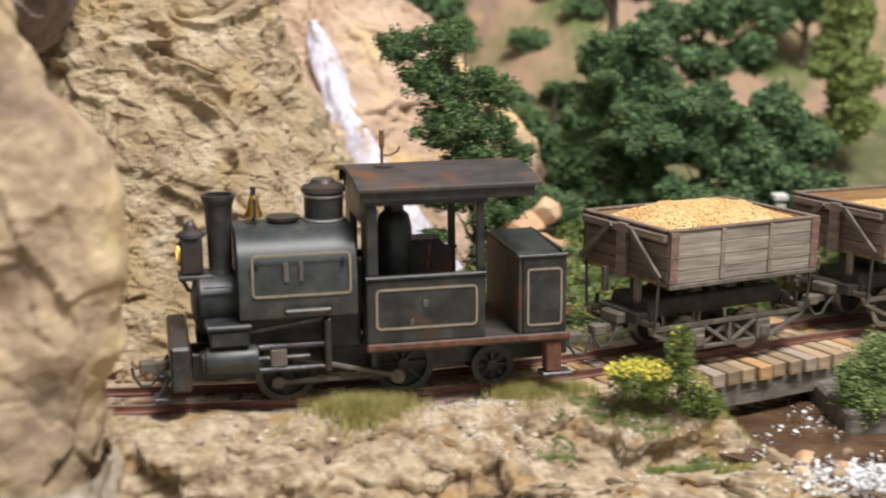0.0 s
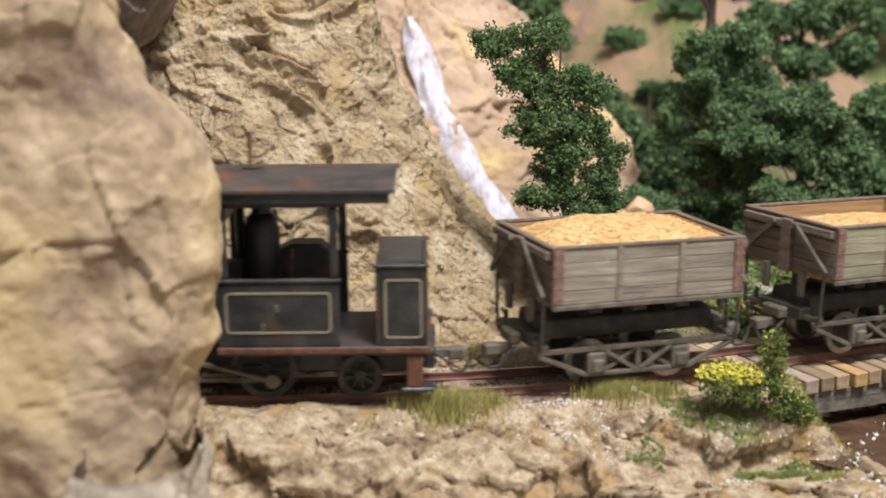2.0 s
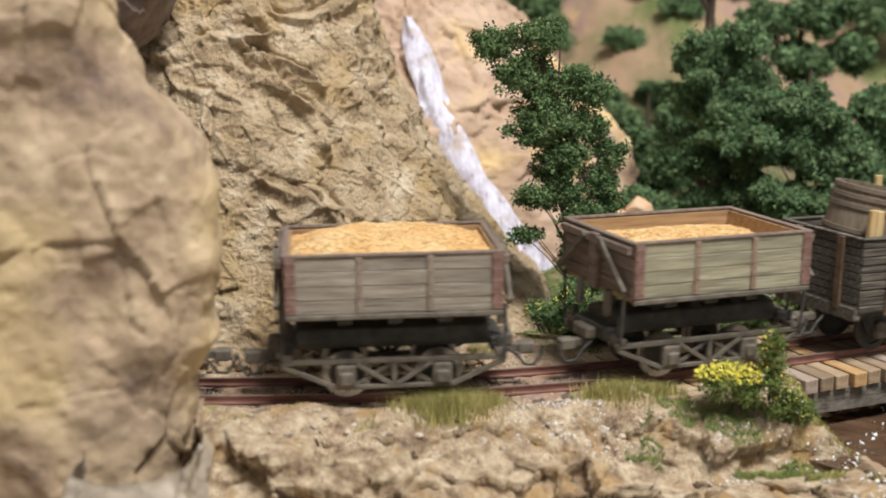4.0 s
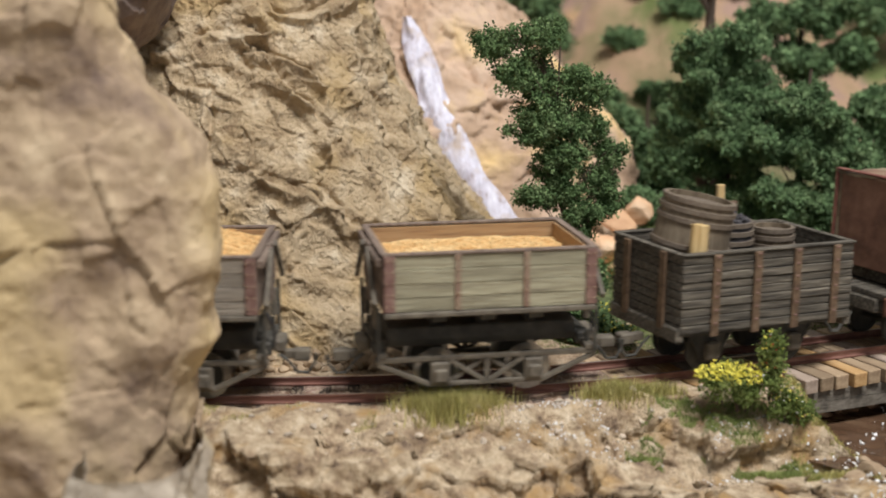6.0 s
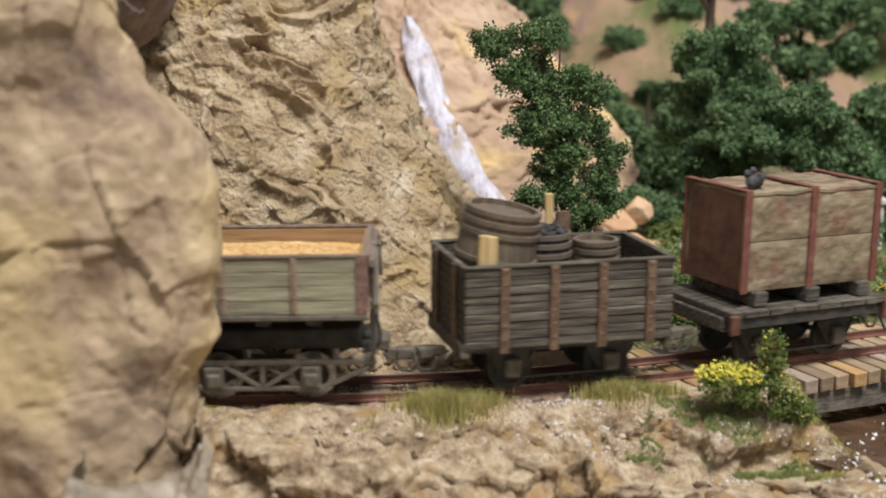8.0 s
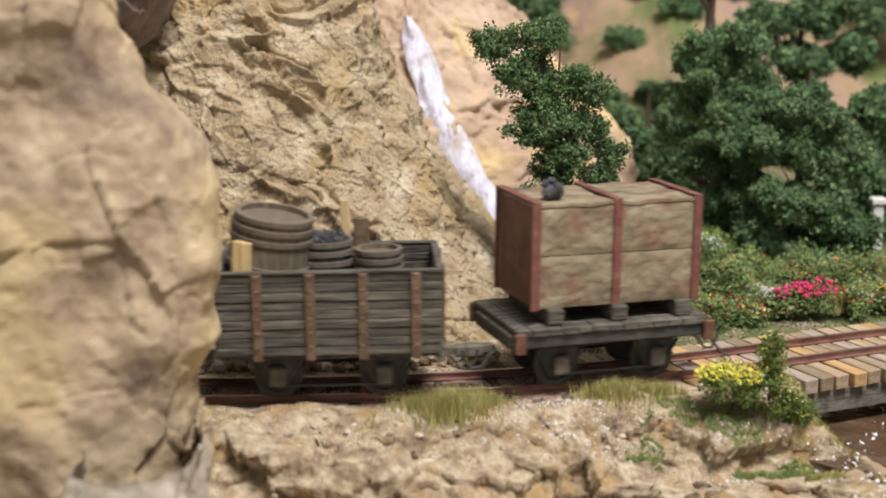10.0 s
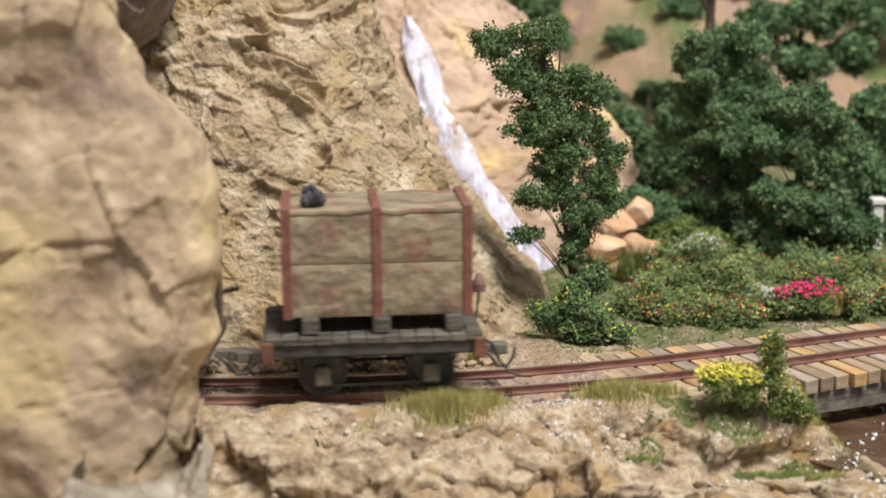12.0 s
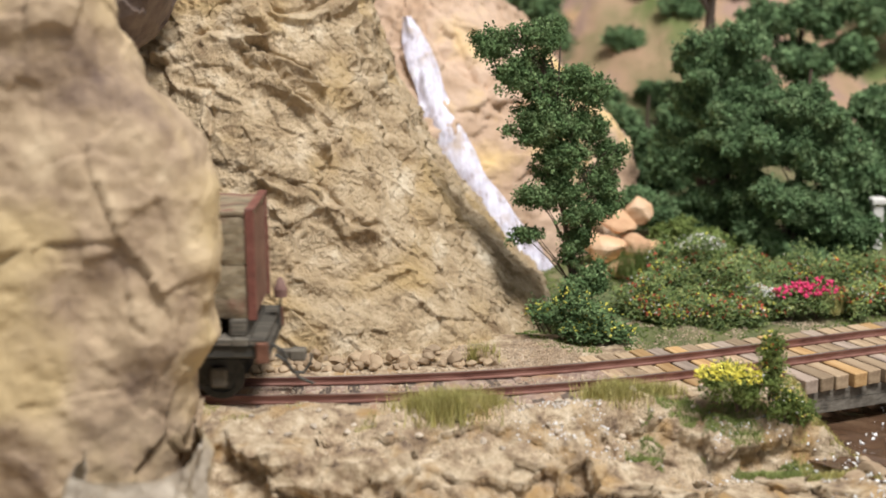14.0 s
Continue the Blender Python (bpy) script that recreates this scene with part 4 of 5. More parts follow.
def flat_car():
    """A low four-wheel flat wagon."""
    top = thing("flat_wagon", "low dark brown flat wagon with plank deck", "wagon")
    for k in range(13):
        x = -35 + k * 4.95
        part("deck_plank", box(x + .1, x + 4.85, -20 - .25 * (k % 2), 20 + .2 * (k % 3), 18.6, 20.6 + .12 * (k % 2), .25), M_DARKPLANK, top)
    for s in (-1, 1):
        y0, y1 = sorted((s * 16.0, s * 19.2))
        part("side_sill", box(-34.5, 28.9, y0, y1, 14.8, 18.5, .4), M_SUB, top)
        x0, x1 = sorted((s * 29.5 - 3, s * 32.8 - 3))
        part("end_beam", box(x0, x1, -15.8, 15.8, 13.6, 18.4, .5), M_DARKPLANK, top)
        for e in (-1, 1):
            x0, x1 = sorted((e * 29.4 - 3, e * 33.0 - 3))
            y0, y1 = sorted((s * 19.3, s * 21.2))
            part("corner_plate", box(x0, x1, y0, y1, 13.6, 19.8, .3), M_RUST, top, "rusty corner plate")
        y0, y1 = sorted((s * 11, s * 13))
        part("inner_sill", box(-29.4, 29.4, y0, y1, 12.7, 18.5, .3), M_SUB, top)
    running_gear(top, (-18.2, 14.2))
    coupler(top, -35.5, -1), coupler(top, 30, 1)
    part("brake_hose", tube([(30, -12, 17), (33, -12, 15), (35, -11.5, 10), (38, -11, 6), (42, -10, 4)], .5, 7), M_SUB, top)
    part("marker_lamp", lathe([(0, 0), (2, 0), (2.2, 2.5), (1.2, 5), (.6, 6), (0, 6)], 12, None, pose(31, 6, 27)), M_STRAP, top)
    part("lamp_bracket", rod((30, 6, 18), (31, 6, 27.2), .4), M_SUB, top)
    return top


def crate():
    """A big strapped box on skids."""
    top = thing("shipping_crate", "large brown wooden crate with red straps on skids", "crate")
    for name, lo, hi in (("lower_board", 25.8, 41.6), ("upper_board", 41.9, 57.0)):
        for a, b in ((-28.4, -1.7), (-1.5, 25.6)):
            bm = bmesh.new()
            bmesh.ops.create_grid(bm, x_segments=28, y_segments=18, size=.5)
            for v in bm.verts:
                p = Vector((a + (v.co.x + .5) * (b - a), 0, lo + (v.co.y + .5) * (hi - lo)))
                edge_ = min(v.co.x + .5, .5 - v.co.x, v.co.y + .5, .5 - v.co.y)
                v.co = (p.x, -17.6 - (.5 * noise.noise(p * .16) + .35 * noise.noise(p * .45) + .5) * min(1, edge_ * 7), p.z)
            ring = bmesh.ops.extrude_face_region(bm, geom=bm.faces[:])
            bmesh.ops.translate(bm, vec=(0, 1.5, 0), verts=[g for g in ring["geom"] if isinstance(g, bmesh.types.BMVert)])
            both("side_board", bm, M_CRATE, top)
    for s in (-1, 1):
        x0, x1 = sorted((-1.4 + s * 25.4, -1.4 + s * 27.1))
        part("end_board", box(x0, x1, -16.0, 16.0, 25.8, 57, .4), M_CRATEEND, top, "red-brown end board")
    bm = bmesh.new()
    bmesh.ops.create_grid(bm, x_segments=40, y_segments=26, size=.5)
    for v in bm.verts:
        p = Vector((-1.4 + v.co.x * 55, v.co.y * 36.4, 0))
        v.co = (p.x, p.y, 57.6 + .6 * noise.noise(p * .12) + .3 * noise.noise(p * .4))
    ring = bmesh.ops.extrude_face_region(bm, geom=bm.faces[:])
    bmesh.ops.translate(bm, vec=(0, 0, -.9), verts=[g for g in ring["geom"] if isinstance(g, bmesh.types.BMVert)])
    part("lid", bm, M_CRATE, top, "dusty uneven wooden lid", True)
    for x, w in ((-28.0, 2.8), (-1.6, 2.6), (25.2, 2.6)):
        bm = prism([(-18.8, 25.4), (-18.8, 58.6), (18.8, 58.6), (18.8, 25.4), (18.0, 25.4), (18.0, 58.0), (-18.0, 58.0), (-18.0, 25.4)], x - w / 2, x + w / 2, "x", .15)
        part("strap", bm, M_CRATESTRAP, top, "red painted strap")
    for x in (-21.5, -.5, 21.0):
        part("skid", box(x - 2.6, x + 2.6, -20, 20, 20.8, 25.7, .5), M_DARKPLANK, top, "grey timber skid")
    bm = None
    rng = random.Random(4)
    for x, y, z, r in ((-20, -9, 60, 2.4), (-21.5, -7.5, 62, 1.6), (-18.5, -10.5, 61.5, 1.7), (-20, -8, 63.2, 1.2), (-18, -8, 59.6, 2.0), (-22, -10, 59.5, 1.8)):
        bm2 = bmesh.new()
        bmesh.ops.create_icosphere(bm2, subdivisions=2, radius=r)
        for v in bm2.verts:
            v.co *= 1 + rng.uniform(-.18, .18)
        bmesh.ops.translate(bm2, vec=(x, y, z), verts=bm2.verts)
        bm = joined(bm, bm2)
    part("rope_knot", bm, M_COAL, top, "dark knotted rope on the lid")
    return top


def locomotive():
    """A small saddle-tank locomotive with an open cab and a rear bunker."""
    top = thing("steam_locomotive", "small black saddle-tank steam locomotive with lined panels and lit headlamp", "locomotive")
    # frames, running boards, buffers
    both("main_frame", box(-50, 60, -6.6, -5.0, 6.5, 15, .3), M_BLACK, top)
    part("footplate", box(0.6, 63.2, -20.4, 20.4, 15.6, 18.2, .4), M_ROOF, top, "rust-edged footplate")
    both("edge_strip", box(0.8, 63.0, -21.0, -20.45, 16.4, 18.0, .15), M_RUST, top)
    part("pilot_beam", box(-56.5, -50.5, -20, 20, 7.5, 21.0, .8), M_BLACK, top)
    both("pilot_step", box(-61.5, -56.6, -15, -8, 3.0, 4.6, .3), M_IRON, top)
    both("step_bracket", strut((-56.7, -11.5, 10), (-60.0, -11.5, 4.0), 2.4, 1.0), M_BLACK, top)
    both("rear_step", box(55.8, 60.6, -20, -14.5, 5.6, 15.5, .5), M_RUST, top)
    both("rear_step_plate", box(54.5, 64.0, -20.4, -14.4, 4.2, 5.5, .3), M_IRON, top)
    part("rear_beam", box(60.7, 64.2, -14.2, 14.2, 9.5, 15.5, .5), M_BLACK, top)
    coupler(top, 64.2, 1), coupler(top, -56.5, -1)
    # boiler, smokebox, saddle tank
    lying = pose(0, 0, 29.5, 0, 90, 0)
    part("smokebox", lathe([(0, -47.5), (8.4, -47.5), (9.2, -46.6), (9.2, -34.5), (0, -34.5)], 32, None, lying), M_BLACK, top, "sooty grey-brown smokebox", True)
    part("smokebox_door", lathe([(0, -49.4), (3, -49.2), (6.8, -48.3), (7.4, -47.6), (0, -47.6)], 28, None, lying), M_BLACK, top, smooth=True)
    part("boiler", lathe([(0, -34.4), (9.0, -34.4), (9.0, 1), (0, 1)], 28, None, lying), M_BLACK, top, smooth=True)
    arch = [(-18.6 * abs(math.cos(t)) ** .62, 33.5 + 19.2 * math.sin(t) ** .75) for t in np.linspace(0, math.pi / 2, 15)]
    arch = [(-18.0, 27.5), (-18.5, 30.5)] + arch
    out = arch + [(-y, z) for y, z in arch[-2::-1]] + [(9.4, 27.5), (9.4, 31), (6, 37), (0, 39), (-6, 37), (-9.4, 31), (-9.4, 27.5)]
    part("saddle_tank", prism(out, -36.0, -1.6, "x"), M_TANK, top, "grey-black saddle tank", True)
    both("tank_lining", frame_ring(-32.4, -3.4, 34.0, 46.8, -18.75, .6, .3, 1.4), M_LINING, top, "gold painted lining")
    both("number_bar", box(-23.2, -21.6, -18.95, -18.5, 38.4, 44.0, .1), M_NUMBER, top)
    both("number_bar", box(-18.6, -17.4, -18.95, -18.5, 38.4, 44.0, .1), M_NUMBER, top)
    both("tank_bolt", rod((-30.6, -17.6, 44.2), (-30.6, -18.9, 44.4), .7), M_BLACK, top)
    both("tank_bolt", rod((-5.6, -17.6, 44.2), (-5.6, -18.9, 44.4), .7), M_BLACK, top)
    both("tank_step", box(-23.4, -9.6, -21.4, -18.8, 29.0, 30.6, .5), M_BLACK, top)
    part("filler_cap", lathe([(0, 51.5), (4.2, 51.5), (4.2, 53.2), (5.2, 53.6), (5.2, 54.4), (0, 54.8)], 24, None, pose(-21, 0, 0)), M_BLACK, top, smooth=False)
    part("steam_dome", lathe([(0, 50), (6.9, 50), (5.9, 52.2), (5.9, 61.2), (6.8, 61.6), (6.5, 63), (4, 64.2), (3.4, 65.2), (0, 65.4)], 28, None, pose(-8.6, 0, 0)), M_BLACK, top)
    for z in (53.2, 60.4):
        part("dome_band", lathe([(5.8, z - .3), (6.2, z - .3), (6.2, z + .3), (5.8, z + .3), (5.8, z - .3)], 28, None, pose(-8.6, 0, 0)), M_BAND, top)
    part("chimney", lathe([(0, 37), (4.4, 37), (3.5, 39.5), (3.7, 50), (4.2, 58.5), (5.0, 60.5), (5.1, 61.8), (4.2, 61.8), (3.8, 58), (0, 56)], 26, None, pose(-40, 0, 0)), M_BLACK, top, smooth=False)
    # bell
    bell = part("bell", lathe([(0, 61.0), (.9, 61.0), (1.6, 59.4), (2.0, 57), (2.9, 55.2), (2.8, 54.7), (0, 54.9)], 20, None, pose(-29.6, 0, 0)), M_BRASS, top, "brass bell", True)
    part("bell_frame", rod((-29.6, -4, 60), (-29.6, 4, 60), .4, None, 8, rod((-29.6, 3.9, 51), (-29.6, 3.9, 60), .4, None, 8, rod((-29.6, -3.9, 51), (-29.6, -3.9, 60), .4, None, 8, rod((-29.6, 0, 59.5), (-29.6, 0, 63.5), .8)))), M_BLACK, top)
    # headlamp
    lampb = part("headlamp", box(-51.8, -45.2, -3.4, 3.4, 38.4, 49.6, .6), M_BLACK, top)
    part("lamp_cap", lathe([(0, 49.6), (4.4, 49.6), (4.2, 50.4), (2.2, 51.6), (1.7, 53.2), (.8, 54.2), (0, 54.2)], 16, None, pose(-48.5, 0, 0)), M_BLACK, lampb)
    part("lens", lathe([(0, -52.9), (2.0, -52.6), (3.0, -51.9), (0, -51.9)], 20, None, pose(0, 0, 44.4, 0, 90, 0)), M_GLOW, lampb, "glowing amber headlamp lens")
    part("lens_ring", lathe([(3.0, -52.6), (3.6, -52.6), (3.6, -51.7), (3.0, -51.7), (3.0, -52.6)], 20, None, pose(0, 0, 44.4, 0, 90, 0)), M_BRASS, lampb)
    part("lamp_shelf", box(-52.6, -42.5, -4.4, 4.4, 36.8, 38.3, .3), M_BLACK, top)
    part("shelf_bracket", tube([(-51.5, 0, 36.8), (-50, 0, 33.5), (-47.5, 0, 32)], .6, 7), M_BLACK, top)
    part("handrail", rod((-46, -9.8, 36), (-36, -9.8, 36), .4), M_IRON, top)
    # cylinders and motion work
    both("cylinder", lathe([(0, -46.2), (4.0, -46.2), (4.2, -45.6), (4.2, -31.8), (4.0, -31.2), (0, -31.2)], 24, None, pose(0, -16.2, 15.4, 0, 90, 0)), M_TANK, top, "grey cylinder", True)
    both("cylinder_cover", lathe([(0, -48.0), (3.2, -47.6), (3.4, -46.3), (0, -46.3)], 20, None, pose(0, -16.2, 15.4, 0, 90, 0)), M_BLACK, top, smooth=True)
    both("valve_chest", box(-45, -33.5, -19.6, -10.4, 20.0, 25.0, .6), M_BLACK, top)
    both("chest_cover", box(-46, -32.8, -20.2, -9.8, 25.1, 26.6, .4), M_BLACK, top)
    both("slide_bar", box(-31, -10, -17.6, -15.4, 18.2, 19.4, .2), M_IRON, top)
    both("slide_bar", box(-31, -10, -17.6, -15.4, 11.4, 12.4, .2), M_IRON, top)
    both("piston_rod", rod((-31.1, -16.4, 15.2), (-16, -16.4, 15.2), .7), M_IRON, top)
    both("motion_bracket", box(-11.5, -9.6, -18.4, -6.8, 10.5, 26.5, .3), M_BLACK, top)
    both("valve_rod", strut((-33.4, -14.6, 23.0), (-10, -14.6, 26.2), 1.2, 1.2), M_IRON, top)
    both("firebox_side", box(-34, 0.4, -9.6, -6.8, 15.1, 27.3, .4), M_BLACK, top)
    both("brake_hanger", box(3.0, 5.0, -12.5, -10.5, 4.5, 15.5, .3), M_BLACK, top)
    # cab
    both("cab_side", box(0.8, 36.6, -20.2, -19.0, 18.3, 37.4, .3), M_BLACK, top)
    both("cab_lining", frame_ring(3.4, 34.2, 22.4, 34.8, -20.25, .6, .25, 1.6), M_LINING, top, "gold painted lining")
    both("number_bar", box(17.6, 19.0, -20.6, -20.25, 28.8, 31.0, .1), M_NUMBER, top)
    both("number_bar", box(13.6, 14.8, -20.6, -20.25, 23.6, 25.4, .1), M_NUMBER, top)
    both("window_sill", box(0.4, 37.0, -20.8, -18.6, 37.5, 38.6, .25), M_BLACK, top)
    for x0, x1 in ((1.0, 4.4), (34.0, 36.4)):
        both("cab_post", box(x0, x1, -20.0, -18.4, 38.7, 59.4, .3), M_BLACK, top)
    both("cab_header", box(0.6, 37.4, -20.2, -18.2, 59.5, 62.6, .3), M_BLACK, top)
    both("front_sheet", box(0.9, 2.4, -18.3, -10.5, 18.3, 65.4, .2), M_BLACK, top)
    part("front_sheet_middle", box(0.9, 2.4, -10.4, 10.4, 52.9, 66.6, .2), M_BLACK, top)
    n = 14
    up = [(y, 68.0 - 2.7 * (y / 23.0) ** 2) for y in np.linspace(-23, 23, n)]
    down = [(y, z - 1.3) for y, z in reversed(up)]
    part("roof", prism(up + down, -1.8, 53.2, "x", .2), M_ROOF, top, "soot-stained curved cab roof with rusty rear edge")
    both("roof_beam", box(-.6, 51.5, -22.0, -20.3, 61.0, 64.4, .25), M_BLACK, top)
    part("roof_hatch", lathe([(0, 66.8), (3.0, 66.8), (3.0, 68.4), (0, 68.6)], 16, None, pose(10, 0, 0)), M_BLACK, top)
    whistle = part("whistle", rod((9.5, 0, 68.3), (9.5, 0, 76.5), .5), M_COPPER, top, "tall copper whistle on the roof", True)
    part("whistle_cup", rod((9.5, 0, 74), (9.5, 0, 79.0), .8), M_COPPER, whistle)
    part("whistle_lever", tube([(9.5, 0, 71.5), (12, 0, 71.5), (14.2, 0, 72.5), (15, 0, 74)], .35, 7), M_COPPER, whistle)
    part("backhead", lathe([(0, 0), (9.2, 0), (9.2, 6), (0, 6)], 24, None, pose(0.5, 0, 31, 0, 90, 0)), M_BLACK, top)
    part("control_column", lathe([(0, 18.3), (6.0, 18.3), (5.4, 38), (5.4, 50), (4.6, 53.5), (3.0, 55), (3.0, 61), (0, 61)], 20, None, pose(12.5, -2, 0)), M_BLACK, top, "dark cylindrical fitting inside the cab", True)
    part("cab_bench", prism([(14, 18.3), (33, 18.3), (33, 39), (29, 43.0), (20, 43.0), (14, 40)], 8, 17.6, "y", .4), M_ROOF, top)
    part("control_lever", rod((20.5, -8, 30), (22.2, -8, 45), .5), M_RUST, top)
    # rear bunker
    part("bunker_front", box(47.0, 48.2, -19.6, 19.6, 18.3, 41.6, .3), M_ROOF, top)
    both("bunker_side", box(48.3, 62.0, -19.8, -18.6, 18.3, 41.6, .3), M_BLACK, top)
    both("bunker_lining", frame_ring(49.6, 60.6, 20.6, 38.4, -19.85, .6, .25, 1.3), M_LINING, top, "gold painted lining")
    part("bunker_back", box(60.8, 62.0, -18.5, 18.5, 18.3, 43.4, .3), M_BLACK, top)
    part("bunker_rim", box(46.6, 62.6, -20.4, -18.4, 41.7, 42.7, .25), M_BLACK, top)
    part("bunker_rim", box(46.6, 62.6, 18.4, 20.4, 41.7, 42.7, .25), M_BLACK, top)
    part("bunker_lid", prism([(-18.3, 41.8), (-15, 42.8), (15, 43.6), (18.3, 41.8)], 47.2, 60.7, "x", .3), M_BLACK, top)
    # wheels and rods
    for x in (-22.4, 13.4):
        wheelset(top, x, 8.6, True)
    wheelset(top, 41.5, 6.0, True)
    return top


CRANK = 3.6


def side_rods(loco):
    """Coupling and main rods of the locomotive, with the crosshead; each a part that moves."""
    out = []
    for s in (-1, 1):
        y0, y1 = sorted((s * 11.2, s * 12.4))
        bm = box(-22.4, 13.4, y0, y1, -.8, .8, .3)
        for x in (-22.4, 13.4):
            bm = rod((x, y0 - .2, 0), (x, y1 + .2, 0), 1.9, None, 14, bm)
        out.append((part("coupling_rod", bm, M_FRAME, loco), s))
        y0, y1 = sorted((s * 13.0, s * 14.2))
        bm = box(0, 37, y0, y1, -.7, .7, .3)
        bm = rod((37, y0 - .4, 0), (37, y1 + .4, 0), 2.2, None, 14, bm)
        bm = rod((0, y0 - .4, 0), (0, y1 + .4, 0), 1.6, None, 14, bm)
        out.append((part("main_rod", bm, M_FRAME, loco), s))
        y0, y1 = sorted((s * 14.4, s * 17.8))
        out.append((part("crosshead", box(-2.4, 2.4, y0, y1, -2.6, 2.8, .4), M_FRAME, loco), s))
    return out


def narrowed(top, k, length=1.0):
    """Brings a body to its true width and length; wheels and rods keep theirs."""
    for ob in (top, *top.children_recursive):
        if ob.type == "MESH" and not any(ob.parent == w for w, _, _ in ROLLING):
            ob.data.transform(Matrix.Diagonal((length, k, 1, 1)))
    return top


loco = locomotive()
rods = side_rods(loco)
wagon_full = narrowed(tipper("grey weathered plank ore wagon heaped with orange ore", M_PLANK, True), .97, 1.025)
wagon_low = narrowed(tipper("pale olive plank ore wagon with a low ore load", M_PLANK2, True), .97, 1.025)
load_full = narrowed(ore_load(43.0, 6.6, 2), .97, 1.025)
load_low = narrowed(ore_load(40.0, 3.2, 5), .97, 1.025)
gondola_wagon = narrowed(gondola(), .99, 1.015)
gondola_things = [narrowed(ob, .97) for ob in gondola_load()]
flat_wagon = flat_car()
crate_thing = narrowed(crate(), .86)


# ---------------------------------------------------------------- plants and loose stones
def crown_points(blobs, tips_per_mm2, grains_per_tip, spread, rng):
    """Leaf clumps: tips scattered through each blob, mostly in its outer shell, and grains round every tip."""
    out = []
    for x, y, z, rx, ry, rz in blobs:
        n = max(6, int(tips_per_mm2 * (rx * rz + rx * ry + ry * rz) / 3))
        boughs = rng.normal(size=(13, 3))
        boughs /= np.linalg.norm(boughs, axis=1)[:, None]
        boughs *= rng.uniform(.35, .92, (13, 1))
        d = rng.normal(size=(n, 3))
        d /= np.linalg.norm(d, axis=1)[:, None]
        d = boughs[rng.integers(0, 13, n)] + d * (rng.uniform(.1, 1, (n, 1)) ** .5) * [.52, .52, .46]
        tips = np.array([x, y, z]) + d * [rx, ry, rz]
        g = rng.normal(size=(n, grains_per_tip, 3)) * [spread, spread, spread * .8]
        out.append((tips[:, None] + g).reshape(-1, 3))
    return np.concatenate(out)


def loosened(blobs, rng, count=4):
    """Breaks round masses up into smaller uneven ones."""
    out = []
    for x, y, z, rx, ry, rz in blobs:
        out.append((x, y, z, rx * .72, ry * .72, rz * .72))
        for _ in range(count):
            d = rng.normal(size=3)
            d *= rng.uniform(.5, 1.0) / np.linalg.norm(d)
            k = rng.uniform(.32, .56)
            out.append((x + d[0] * rx, y + d[1] * ry, z + d[2] * rz, rx * k, ry * k, rz * k * 1.15))
    return out


def tree(name, label, base, height, blobs, leaf, grain=.75, tips=.9, per_tip=26, spread=1.5, trunk=1.9, seed=1, bend=0.0, group="trees"):
    """A tapered trunk with limbs out to every part of the crown, and a crown of small clumps."""
    rng = np.random.default_rng(seed)
    bx, by, bz = base
    top = thing(name, label, "tree", group)
    spine = []
    mid = np.average([[b[0], b[1]] for b in blobs], axis=0, weights=[b[3] * b[5] for b in blobs])
    for k in range(9):
        u = k / 8
        spine.append(Vector((bx + (mid[0] - bx) * u + bend * math.sin(u * 3.1) + rng.uniform(-.5, .5), by + (mid[1] - by) * u, bz - 2 + (height + 2) * u)))
    part("trunk", tube(spine, trunk, 9, None, trunk * .25), M_BARK, top, smooth=True)
    for x, y, z, rx, ry, rz in blobs:
        for _ in range(3):
            tip = Vector((x + rng.uniform(-.7, .7) * rx, y + rng.uniform(-.7, .7) * ry, z + rng.uniform(-.3, .7) * rz))
            u = min(1, max(.15, (tip.z - bz) / height - .18))
            k = u * 8
            i = min(7, int(k))
            root = spine[i].lerp(spine[i + 1], k - i)
            part("limb", tube([root, root.lerp(tip, .5) + Vector((0, 0, 1.2)), tip], trunk * .26, 5, None, trunk * .08), M_BARK, top, smooth=True)
    C = crown_points(loosened(blobs, rng), tips, per_tip, spread, rng)
    C = C[C[:, 2] > bz]
    V, F = grains(C, rng.uniform(.55, 1.25, len(C)) * grain, .5, seed, 1.7)
    ob = new("crown", mesh_np("crown", V, F, leaf, False))
    ob.parent = top
    return top


def leaves(centres, size, seed):
    """Small bent leaves, four triangles each, turned every way but mostly facing up."""
    rng = np.random.default_rng(seed)
    n = len(centres)
    a = rng.uniform(0, 2 * math.pi, n)
    tilt = rng.uniform(-.2, 1.2, n)
    f = np.stack([np.cos(a) * np.cos(tilt), np.sin(a) * np.cos(tilt), np.sin(tilt) * .7], -1)
    s = np.stack([-np.sin(a), np.cos(a), rng.uniform(-.4, .4, n)], -1)
    l = (size * rng.uniform(.6, 1.3, n))[:, None]
    c = np.asarray(centres)
    up = np.array([0, 0, .18])
    V = np.stack([c, c + f * l + s * l * .38 - up * l, c + f * l * 2.0, c + f * l - s * l * .38 - up * l, c + f * l + up * l], 1)
    tri = np.array([[0, 1, 4], [1, 2, 4], [2, 3, 4], [3, 0, 4]])
    return V.reshape(-1, 3), (np.arange(n)[:, None, None] * 5 + tri[None]).reshape(-1, 3)


